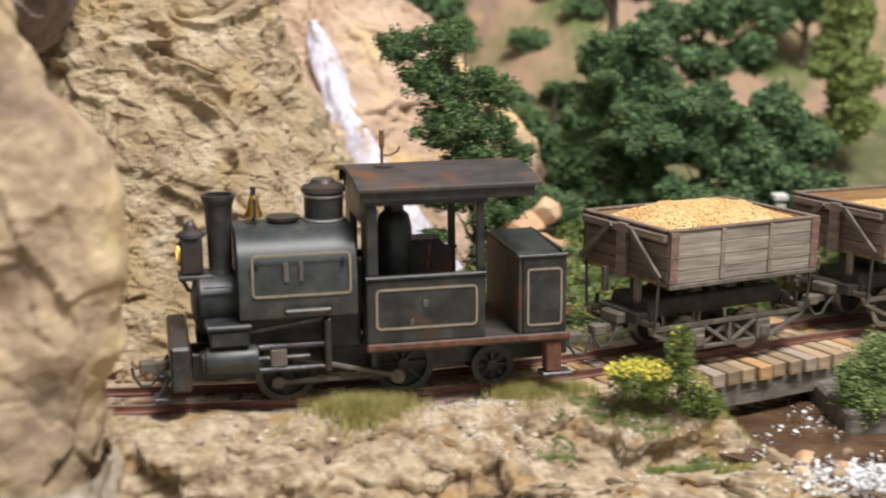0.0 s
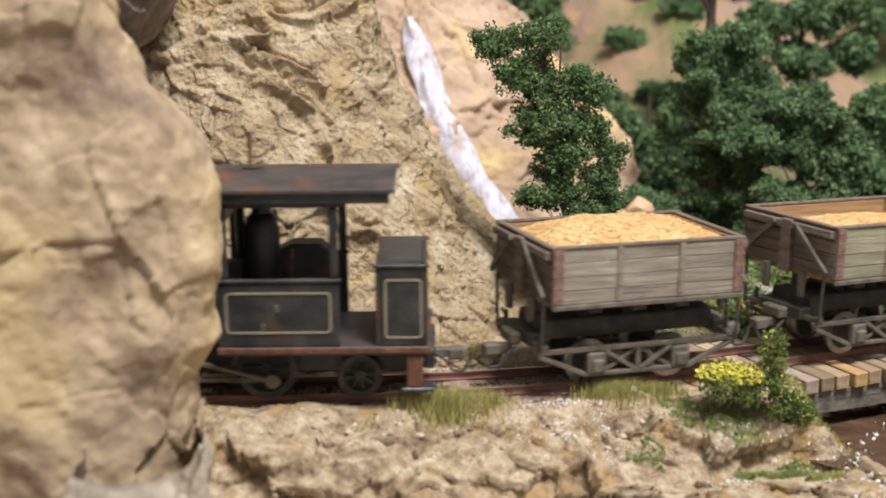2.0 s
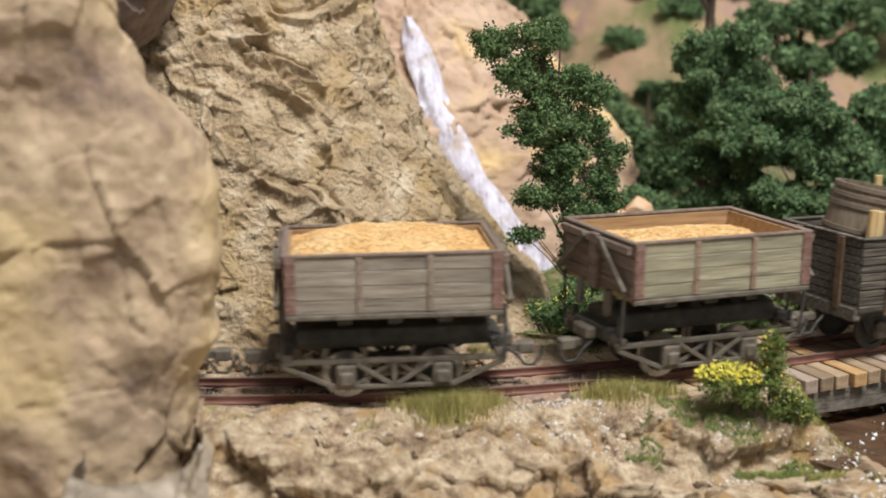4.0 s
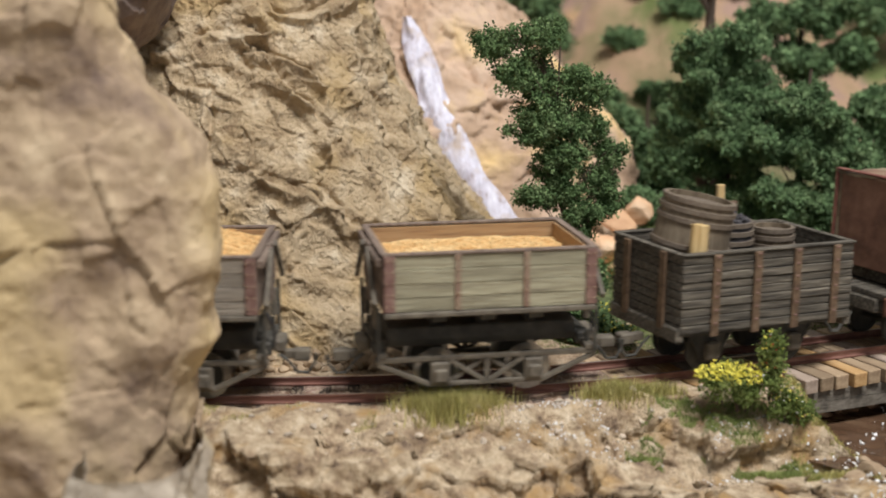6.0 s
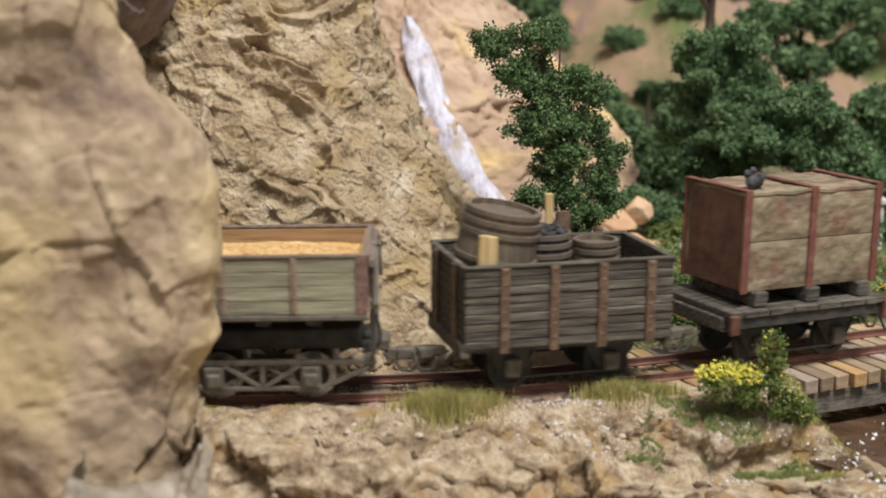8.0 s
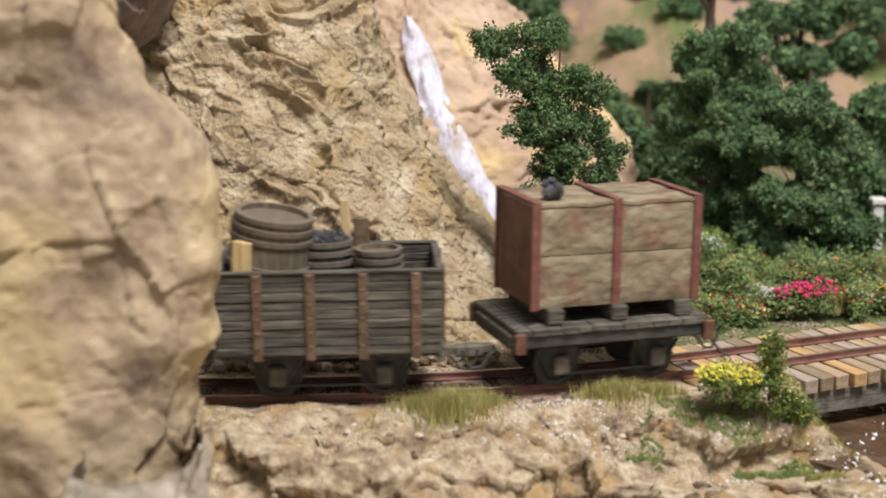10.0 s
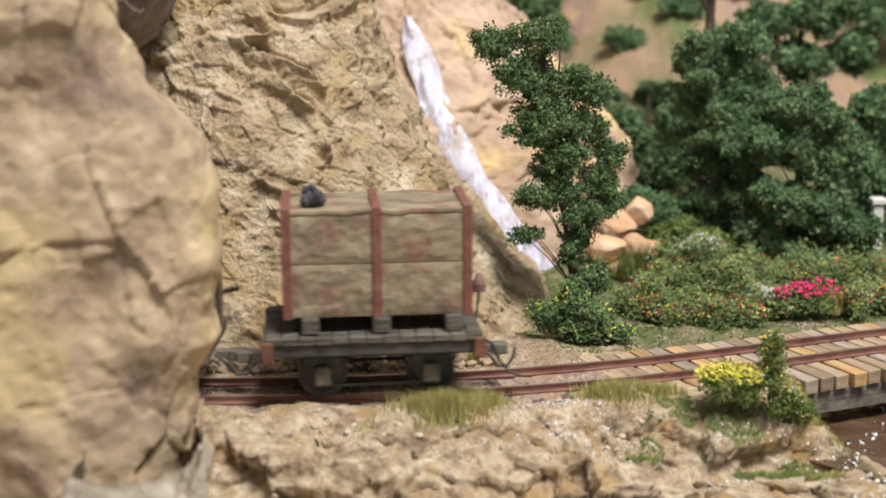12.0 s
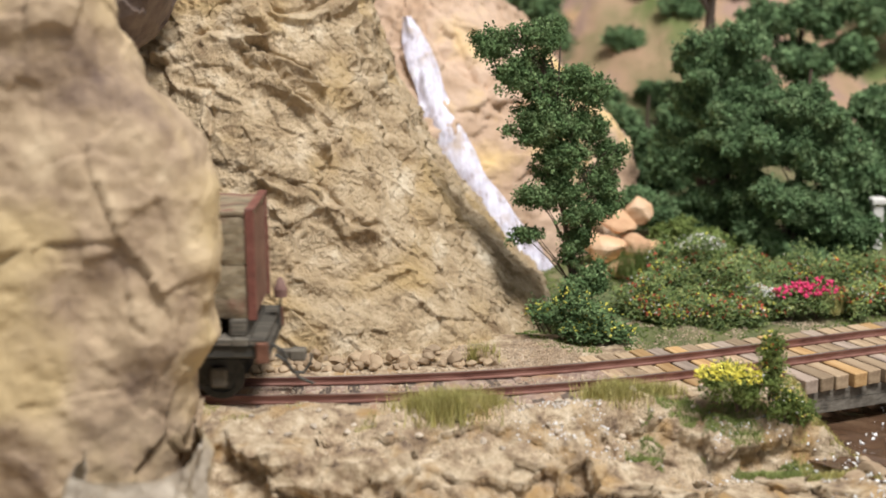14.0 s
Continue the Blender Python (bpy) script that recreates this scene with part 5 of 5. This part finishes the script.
def shrub(name, label, blobs, leaf, blossoms=(), n=900, size=.75, seed=1, grainy=False):
    """Low bush: leaves in rounded clumps over thin stems, with blossoms as parts."""
    rng = np.random.default_rng(seed)
    top = thing(name, label, "shrub", "shrubs")
    P = crown_points(blobs, n / 260, 9, 1.3, rng)
    V, F = grains(P, rng.uniform(.5, 1.2, len(P)) * size, .6, seed) if grainy else leaves(P, size, seed)
    ob = new("foliage", mesh_np("foliage", V, F, leaf, False))
    ob.parent = top
    for x, y, z, rx, ry, rz in blobs:
        for _ in range(4):
            part("stem", tube([(x + rng.uniform(-.3, .3) * rx, y, z - rz - 2), (x + rng.uniform(-.8, .8) * rx, y + rng.uniform(-.8, .8) * ry, z + rng.uniform(-.2, .8) * rz)], .35, 5, None, .15), M_BARK, top)
    for mat, count, big, high in blossoms:
        d = rng.normal(size=(count, 3))
        d /= np.linalg.norm(d, axis=1)[:, None]
        d[:, 2] = np.abs(d[:, 2]) * .9 + high
        d[:, 1] = -np.abs(d[:, 1]) * .8
        b = np.array(blobs)[rng.integers(0, len(blobs), count)]
        C = b[:, :3] + d * b[:, 3:] * rng.uniform(.85, 1.12, (count, 1))
        V, F = grains(C, rng.uniform(.6, 1.2, count) * big, .6, seed + 7)
        ob = new("blossom", mesh_np("blossom", V, F, mat, False))
        ob.parent = top
    return top


def tuft(label, x, y, z, half, deep, height, n, seed, mat=None):
    rng = np.random.default_rng(seed)
    r = np.stack([x + rng.normal(size=n) * half * .5, y + rng.normal(size=n) * deep * .5, z + rng.uniform(-.6, .3, n)], -1)
    V, F = blades(r, height, .17, .6, seed)
    tagged(new("grass_tuft", mesh_np("grass_tuft", V, F, mat or M_GRASS, False)), label, "grass", kind="stuff")


def scatter(name, label, mat, x0, x1, height, n, size, y_of, seed, flat=.7, grassy=False, thin=-.05):
    """Fine flock strewn on the ground; it follows the ground below it."""
    rng = np.random.default_rng(seed)
    x = rng.uniform(x0, x1, n)
    lo, hi = y_of
    y = rng.uniform(lo, hi, n)
    P = np.stack([x, y, 0 * x], -1)
    keep = fbm(P + seed * 13, 11, 2) > thin
    P = P[keep]
    P[:, 2] = ground_z(P[:, 0], P[:, 1]) + rng.uniform(-.1, height, len(P))
    V, F = blades(P, size, .12, .8, seed) if grassy else grains(P, rng.uniform(.5, 1.2, len(P)) * size, flat, seed)
    tagged(new(name, mesh_np(name, V, F, mat, False)), label, name.replace("_", " "), kind="stuff")


def ground_z(x, y):
    me = bpy.data.objects["ground"].data
    if "tree" not in GROUND:
        from mathutils.bvhtree import BVHTree
        GROUND["tree"] = BVHTree.FromPolygons([v.co[:] for v in me.vertices], [p.vertices[:] for p in me.polygons])
    out = []
    for a, b in zip(np.atleast_1d(x), np.atleast_1d(y)):
        hit = GROUND["tree"].ray_cast(Vector((a * MM, b * MM, .5)), Vector((0, 0, -1)))[0]
        out.append(hit.z / MM if hit else -5)
    return np.array(out)


GROUND = {}


def stone_mesh(name, seed, mat):
    rng = random.Random(seed)
    bm = bmesh.new()
    bmesh.ops.create_icosphere(bm, subdivisions=3, radius=1)
    cuts = [Vector((rng.uniform(-1, 1), rng.uniform(-1, 1), rng.uniform(-1, 1))).normalized() for _ in range(7)]
    for v in bm.verts:
        for c in cuts:
            d = v.co.dot(c) - .68
            if d > 0:
                v.co -= c * d * .85
        v.co += Vector((rng.uniform(-1, 1), rng.uniform(-1, 1), rng.uniform(-1, 1))) * .015
        v.co *= 1 + .10 * noise.noise(v.co * 1.7 + Vector((seed, 0, 0))) + .05 * noise.noise(v.co * 4.5)
    bmesh.ops.scale(bm, vec=(MM, MM * .85, MM * .7), verts=bm.verts)
    me = bpy.data.meshes.new(name)
    for f in bm.faces:
        f.smooth = True
    bm.to_mesh(me)
    bm.free()
    me.set_sharp_from_angle(angle=radians(16))
    me.materials.append(mat)
    return me


def build_stones():
    rng = random.Random(9)
    tan = [stone_mesh("stone", k, M_STONE) for k in range(7)]
    pale = [stone_mesh("pebble", 40 + k, M_PEBBLE) for k in range(4)]
    red = [stone_mesh("orange_stone", 20 + k, M_REDSTONE) for k in range(5)]

    def put(name, me, x, y, z, r, label, group):
        ob = new(name, me)
        ob.matrix_basis = pose(x * MM, y * MM, z * MM, rng.uniform(-25, 25), rng.uniform(-25, 25), rng.uniform(0, 360)) @ Matrix.Diagonal((r, r * rng.uniform(.8, 1.1), r * rng.uniform(.8, 1.1), 1))
        tagged(ob, label, "stone", group)

    for k in range(110):
        x = rng.uniform(-78, 18)
        o = rng.uniform(24.5, 31)
        r = rng.uniform(1.2, 3.4) * (.75 if o < 26.5 else 1)
        y = float(track_y(x)) + o
        put("stone", rng.choice(tan), x, y, -3.6 + r * .45 + max(0, o - 27) * .9, r, "tan rubble stone lying at the foot of the cliff", "rubble at the cliff foot")
    for x, y, z, r in ((63, 552, 1, 7), (74, 552, 2, 8), (68, 556, 10, 8), (79, 558, 11, 8), (72, 562, 20, 8.5), (81, 566, 24, 8), (62, 560, 12, 6), (87, 562, 8, 6), (70, 570, 29, 6), (56, 548, -2, 6), (58, 540, -4, 4)):
        put("orange_stone", rng.choice(red), x, y, z, r, "large orange and cream stone in a heap behind the bridge", "heap of orange stones")
    for x, y, r in ((128, 391, 4.4), (137, 394, 3.6), (121, 386, 3.6), (146, 386, 2.8), (152, 398, 2.4), (133, 383, 3.0), (143, 378, 3.2), (129, 401, 2.2)):
        put("river_stone", rng.choice(tan + red), x, y, -23.5 + r * .35, r, "wet orange or tan stone at the river's edge", "stones in the river")
    for k in range(70):
        x = rng.uniform(-60, 110)
        y = float(track_y(min(x, 100))) - rng.uniform(19, 34)
        z = float(ground_z(x, y)[0])
        r = rng.uniform(.5, 1.5)
        put("pebble", rng.choice(pale), x, y, z + r * .3, r, "small pale pebble on the ledge beside the track", "pebbles on the ledge")


def build_plants():
    slim = [(53, 488, 82, 8, 6, 8), (52, 488, 71, 8, 6, 7), (60, 487, 60, 6, 5, 6), (16, 488, 97, 6, 5, 6), (24, 488, 90, 8, 6, 6), (40, 487, 78, 9, 7, 8), (46, 486, 60, 9, 7, 7), (44, 485, 48, 9, 6, 7), (58, 487, 44, 6, 5, 6), (22, 488, 100, 9, 6, 7), (34, 487, 99, 9, 7, 10), (33, 486, 85, 14, 8, 8), (49, 488, 87, 8, 6, 7), (30, 487, 72, 11, 7, 7), (43, 485, 69, 12, 8, 8), (39, 486, 57, 10, 7, 7),
            (57, 487, 53, 9, 6, 6), (36, 486, 44, 11, 6, 5), (51, 485, 40, 10, 7, 7), (47, 484, 27, 8, 7, 8), (51, 483, 14, 9, 7, 8), (29, 485, 31, 8, 4, 2)]
    tree("slender_tree", "slender leafy green tree standing beside the waterfall", (50, 486, -5), 104, slim, M_LEAF, .48, 1.45, 25, 1.15, 1.3, 3, -3)
    tree("round_tree", "bushy dark green tree on the far bank", (126, 604, 4), 92, [(112, 600, 82, 15, 13, 13), (131, 602, 88, 14, 12, 12), (122, 598, 64, 19, 15, 14), (140, 604, 68, 12, 12, 11), (110, 602, 44, 14, 13, 13), (130, 600, 42, 18, 14, 13), (118, 602, 22, 16, 13, 10), (132, 600, 18, 15, 13, 10), (108, 600, 10, 12, 11, 8)],
         M_LEAFDARK, .72, 1.25, 42, 1.6, 2.4, 11)
    tree("spreading_tree", "broad dark green tree near the bridge", (150, 582, 3), 78, [(147, 578, 66, 14, 12, 10), (161, 580, 58, 14, 12, 10), (135, 579, 50, 14, 13, 11), (154, 576, 44, 19, 14, 12), (170, 581, 36, 13, 12, 12), (142, 576, 28, 17, 14, 12), (163, 577, 17, 18, 14, 12), (136, 578, 9, 12, 11, 9), (150, 574, 4, 15, 11, 8), (174, 578, 8, 12, 11, 9)],
         M_LEAFDARK, .68, 1.35, 42, 1.5, 2.4, 17)
    tree("back_tree", "dark shaded tree behind the heap of stones", (98, 664, 10), 52, [(90, 662, 46, 13, 10, 11), (104, 660, 36, 14, 11, 12), (92, 660, 22, 13, 10, 10), (112, 662, 50, 10, 10, 10)], M_LEAFDARK, 1.1, 1.2, 22, 1.9, 2.2, 23)
    tree("hill_tree", "green tree high on the far hillside", (176, 694, 20), 100, [(160, 690, 92, 15, 12, 10), (184, 688, 100, 17, 12, 12), (202, 690, 80, 10, 10, 9), (176, 688, 74, 16, 12, 9)], M_LEAFDARK, 1.2, 1.0, 22, 2.0, 2.4, 29)
    tree("crest_tree", "dark green tree on the crest behind the waterfall", (46, 775, 60), 64, [(36, 770, 106, 15, 10, 10), (52, 770, 98, 12, 10, 9), (60, 772, 82, 11, 9, 9), (30, 772, 120, 14, 10, 8)], M_LEAFDARK, 1.4, .7, 18, 2.2, 2.2, 31)
    tree("tall_tree", "tall tree with a bare grey trunk behind the wood", (124, 642, 8), 165, [(112, 642, 148, 22, 18, 14), (136, 640, 150, 22, 18, 14), (124, 642, 168, 20, 18, 12), (104, 640, 132, 10, 9, 6)], M_LEAFDARK, 1.4, .5, 18, 2.2, 5.2, 37)
    tree("edge_tree", "green tree at the edge of the wood", (205, 628, 6), 66, [(196, 624, 58, 13, 12, 10), (208, 626, 44, 15, 12, 11), (194, 622, 30, 14, 12, 11), (212, 624, 22, 14, 12, 10), (190, 622, 14, 12, 11, 8)], M_LEAFDARK, 1.1, 1.2, 22, 1.9, 2.2, 41)
    tree("olive_tree", "yellowish olive narrow tree on the far hillside", (250, 700, 16), 84, [(252, 694, 86, 14, 10, 13), (256, 694, 66, 15, 10, 13), (254, 694, 46, 15, 10, 13), (252, 694, 100, 11, 8, 9)], M_MEADOW, 1.1, 1.3, 26, 2.0, 2.2, 43)
    tree("far_tree", "blurred green tree on the far hillside", (150, 800, 70), 70, [(140, 795, 128, 17, 12, 12), (160, 795, 116, 16, 12, 12), (126, 796, 112, 13, 11, 10)], M_LEAFDARK, 1.6, .55, 18, 2.5, 2.4, 47)
    tree("far_tree", "blurred green tree on the far hillside", (262, 780, 60), 70, [(250, 775, 112, 18, 12, 13), (270, 775, 96, 18, 12, 13), (240, 775, 92, 14, 11, 11)], M_LEAFDARK, 1.6, .55, 18, 2.5, 2.4, 53)
    tree("back_tree", "dark shaded tree behind the heap of stones", (112, 690, 8), 52, [(102, 686, 20, 11, 9, 9), (118, 688, 46, 12, 9, 10), (106, 686, 34, 11, 10, 10), (124, 690, 30, 12, 9, 10), (112, 688, 14, 12, 10, 9)], M_LEAFDARK, 1.3, .65, 20, 2.1, 2.2, 59)
    tree("edge_tree", "green tree at the edge of the wood", (186, 600, 3), 46, [(182, 596, 38, 12, 10, 9), (192, 598, 28, 12, 10, 9), (180, 594, 16, 13, 10, 9), (196, 596, 10, 11, 10, 8)], M_LEAFDARK, 1.05, 1.3, 22, 1.8, 2.2, 67)
    shrub("low_bush", "low dark bluish bush at the edge of the wood", [(86, 592, 25, 8, 7, 6), (93, 594, 18, 7, 7, 7)], M_LEAFDARK, (), 1500, 1.0, 5, True)
    shrub("bright_bush", "bright green low bush between trees", [(100, 574, 12, 9, 8, 6), (112, 570, 9, 10, 8, 6), (92, 568, 4, 8, 7, 6)], M_LEAFOLIVE, (), 1500, 1.0, 6, True)
    shrub("yellow_flowering_shrub", "green shrub with yellow blossoms at the foot of the cliff",
          [(36, 474, 5, 7, 5, 5), (45, 473, 9, 7, 6, 7), (53, 470, 3, 10, 7, 8), (61, 468, -1, 7, 6, 5), (49, 468, 0, 8, 6, 5)], M_LEAF, ((M_YELLOW, 170, .6, 0),), 1000, .95, 8)
    for k, (x, y, w, h) in enumerate(((76, 514, 9, 13), (86, 522, 10, 18), (98, 522, 11, 20), (110, 518, 10, 16), (97, 508, 10, 8), (122, 514, 8, 9), (82, 507, 8, 7), (112, 508, 8, 7), (104, 534, 11, 24), (120, 532, 11, 19), (138, 530, 11, 17), (154, 532, 11, 16), (88, 538, 10, 19), (172, 532, 12, 16), (190, 536, 12, 16))):
        shrub("flowering_bush", "green garden bush dotted with red and yellow blossoms", [(x, y, h * .35 - 6, w, 8, h * .75 + 2), (x + 4, y - 3, h * .2 - 6, w * .8, 7, h * .6 + 2)], M_SHRUB,
              ((M_RED, 60, .7, 0), (M_YELLOW, 34, .65, 0), (M_WHITE, 26, .55, 0)), 1300, .8, 50 + k)
    for k, (x, y) in enumerate(((70, 760), (86, 742), (100, 768), (112, 735), (58, 790), (168, 790), (205, 770), (232, 745), (130, 770), (262, 735), (285, 765))):
        z = float(ground_z(x, y)[0])
        shrub("hillside_bush", "soft dark green bush on the far hillside", [(x, y, z + 4, 9, 7, 6), (x + 7, y + 2, z + 3, 7, 6, 5)], M_LEAFDARK, (), 900, 1.4, 120 + k, True)
    shrub("lavender_bush", "pale grey-green bush with whitish blossoms", [(100, 526, 16, 9, 7, 6)], M_SHRUB, ((M_WHITE, 130, .5, .2),), 1100, .7, 61)
    shrub("magenta_bush", "bush covered with bright magenta blossoms", [(133, 510, -1, 8, 6, 6), (142, 511, 0, 7, 6, 6)], M_SHRUB, ((M_PINK, 150, .95, .45),), 1300, .75, 63)
    shrub("white_bush", "small bush with white blossoms", [(121, 511, 0, 6, 5, 5)], M_SHRUB, ((M_WHITE, 70, .7, .2),), 1100, .7, 64)
    for k, (x, y) in enumerate(((156, 512), (168, 516), (182, 520), (198, 526))):
        shrub("flowering_bush", "green garden bush dotted with red and yellow blossoms", [(x, y, -1, 8, 7, 7)], M_SHRUB, ((M_RED, 40, .7, 0), (M_YELLOW, 24, .65, 0), (M_WHITE, 24, .55, 0)), 1300, .8, 70 + k)
    shrub("broom_bush", "small bush with a cap of bright yellow blossoms", [(83, 400, 3.5, 7, 6, 5), (90, 400, 1.5, 6, 5, 6)], M_LEAFOLIVE, ((M_YELLOW, 620, .5, .3),), 1500, .5, 81, True)
    shrub("upright_shrub", "upright green shrub with orange tips beside the bridge", [(98.5, 400, 13, 3.2, 3, 6), (99, 400, 5, 4, 4, 6), (104, 402, -4, 5, 4, 5), (109, 404, -9, 4, 4, 4)], M_LEAFOLIVE, ((M_YELLOW, 60, .5, .1), (M_RED, 26, .45, 0), (M_WHITE, 20, .4, 0)), 1500, .55, 83, True)
    shrub("river_bush", "leafy light green bush standing in front of the bridge", [(166, 424, -6, 8, 7, 10), (174, 426, -2, 8, 7, 10), (168, 422, -16, 8, 7, 8)], M_SHRUB, (), 2200, .85, 85)
    tuft("tuft of dry olive grass on the ledge", 1, 394, -5, 12, 7, 8.0, 4600, 1)
    tuft("tuft of dry olive grass on the ledge", 13, 396, -4.5, 6, 4, 6.5, 600, 2)
    tuft("tuft of dry olive grass beside the rail", 53, 405.5, -4.5, 9, 5, 6.5, 2400, 3)
    tuft("tuft of dry olive grass beside the rail", 65, 409, -4.5, 8, 4, 5, 800, 4)
    tuft("small grass tuft at the foot of the cliff", 12.5, 443, -3.5, 4.5, 2.5, 8, 260, 5)
    tuft("yellow-green long grass behind the bridge", 84, 545, 2, 16, 8, 12, 900, 6, M_LEAFOLIVE)
    tuft("dry stalks beside the magenta bush", 149, 509, -5, 4, 3, 13, 60, 7)
    scatter("short_grass", "short green grass on the ledge", M_MEADOW, 54, 112, .1, 16000, 1.6, (386, 408), 3, grassy=True, thin=-.05)
    scatter("bank_grass", "short yellow-green grass on the river bank", M_GRASS, 106, 130, .1, 6000, 2.0, (386, 424), 8, grassy=True, thin=-.3)
    scatter("yard_flock", "green and brown flock behind the bridge", M_LEAFOLIVE, 40, 230, .5, 16000, .6, (480, 600), 5, thin=-.3)
    scatter("ledge_grit", "pale grit strewn on the ledge", M_GRIT, -70, 125, .15, 9000, .36, (378, 404), 9)
    scatter("white_grit", "white crumbs on the ledge near the bridge", M_FOAM, 20, 122, .2, 900, .55, (384, 404), 19)
    scatter("track_grass", "sparse olive grass beside the rails", M_GRASS, -75, -20, .1, 1500, 1.6, (384, 392), 12, grassy=True)
    scatter("cliff_scree", "fine tan scree beside the cliff", M_GRIT, 2, 52, .4, 6000, .45, (438, 470), 13)
    scatter("yard_grit", "grey-brown grit on the bank behind the bridge", M_GRIT, 55, 150, .3, 5000, .5, (476, 508), 15)
    scatter("slope_moss", "green moss at the foot of the cliff", M_LEAFOLIVE, 26, 70, .3, 3000, .45, (455, 490), 14)
    rng = np.random.default_rng(2)
    C = np.stack([rng.uniform(108, 175, 500), rng.uniform(372, 470, 500), np.full(500, -22.9)], -1)
    C = C[fbm(C, 14, 2) > .25]
    near = np.stack([rng.normal(150, 12, 900), rng.normal(378, 7, 900), rng.uniform(-23.2, -21.8, 900)], -1)
    C = np.concatenate([C, near])
    V, F = grains(C, rng.uniform(.3, 1.1, len(C)), .35, 4)
    tagged(new("river_foam", mesh_np("river_foam", V, F, M_FOAM, False)), "white foam flecks on the dark river", "foam", kind="stuff")


def garden_post():
    top = thing("garden_post", "cream stone post with a cap behind the bushes", "post", x=186, y=582, z=-4)
    part("shaft", box(-2.2, 2.2, -2.2, 2.2, 0, 27, .4), M_WHITE, top)
    part("cap", box(-3.2, 3.2, -3.2, 3.2, 27.05, 30, .6), M_WHITE, top)


build_plants()
build_stones()
garden_post()


# ---------------------------------------------------------------- what moves
RUN = [(0.0, 0.0), (0.5, -15.4), (1.0, -32.0), (1.5, -49.4), (2.0, -67.2), (2.5, -84.6), (3.0, -103.0), (3.2, -110.4), (4.2, -145.8), (5.3, -183.4), (5.5, -190.2),
       (6.0, -208.1), (6.5, -225.9), (7.0, -243.0), (7.5, -255.2), (8.0, -272.2), (8.2, -278.8), (9.2, -313.5), (10.3, -350.6), (10.5, -358.2), (11.0, -376.2),
       (11.5, -392.8), (12.0, -408.9), (12.5, -424.8), (13.0, -440.2), (13.5, -455.6), (14.0, -471.0)]


def gone(t):
    return float(np.interp(t, [r[0] for r in RUN], [r[1] for r in RUN]))


def ride(offset, half=20):
    rows = []
    for t, s in RUN:
        x, y, a = track_at(s + offset + 1.8 * min(1, max(0, (s + offset - 20) / 90)), half)      # the couplings stretch on the curve
        fall = math.degrees(math.atan(float(track_z(x - half) - track_z(x + half)) / (2 * half))) * math.cos(radians(a))
        rows.append((t, pose(x * MM, y * MM, float(track_z(x)) * MM, 0, fall, a)))
    return rows


def motions():
    walk(loco, ride(0, 18))
    for things, offset in (((wagon_full, load_full), 122.4), ((wagon_low, load_low), 218.1), ((gondola_wagon, *gondola_things), 305.4), ((flat_wagon, crate_thing), 389.6)):
        rows = ride(offset, 15)
        for ob in things:
            walk(ob, rows)
    ticks = [k * .2 for k in range(71)]
    for axle, x, r in ROLLING:
        walk(axle, [(t, pose(x * MM, 0, r * MM, 0, math.degrees(gone(t) / r), 0)) for t in ticks])
    for ob, s in rods:
        rows = []
        for t in ticks:
            a = gone(t) / 8.6 + (1.57 if s > 0 else 0) + 2.4
            px, pz = CRANK * math.cos(a), 8.6 - CRANK * math.sin(a)
            reach = math.sqrt(37 ** 2 - (pz - 15.2) ** 2)
            if ob.name.startswith("coupling"):
                m = pose(px * MM, 0, pz * MM)
            elif ob.name.startswith("main"):
                m = pose((13.4 + px - reach) * MM, 0, 15.2 * MM, 0, math.degrees(math.asin((15.2 - pz) / 37)), 0)
            else:
                m = pose((13.4 + px - reach) * MM, 0, 15.2 * MM)
            rows.append((t, m))
        walk(ob, rows)


motions()
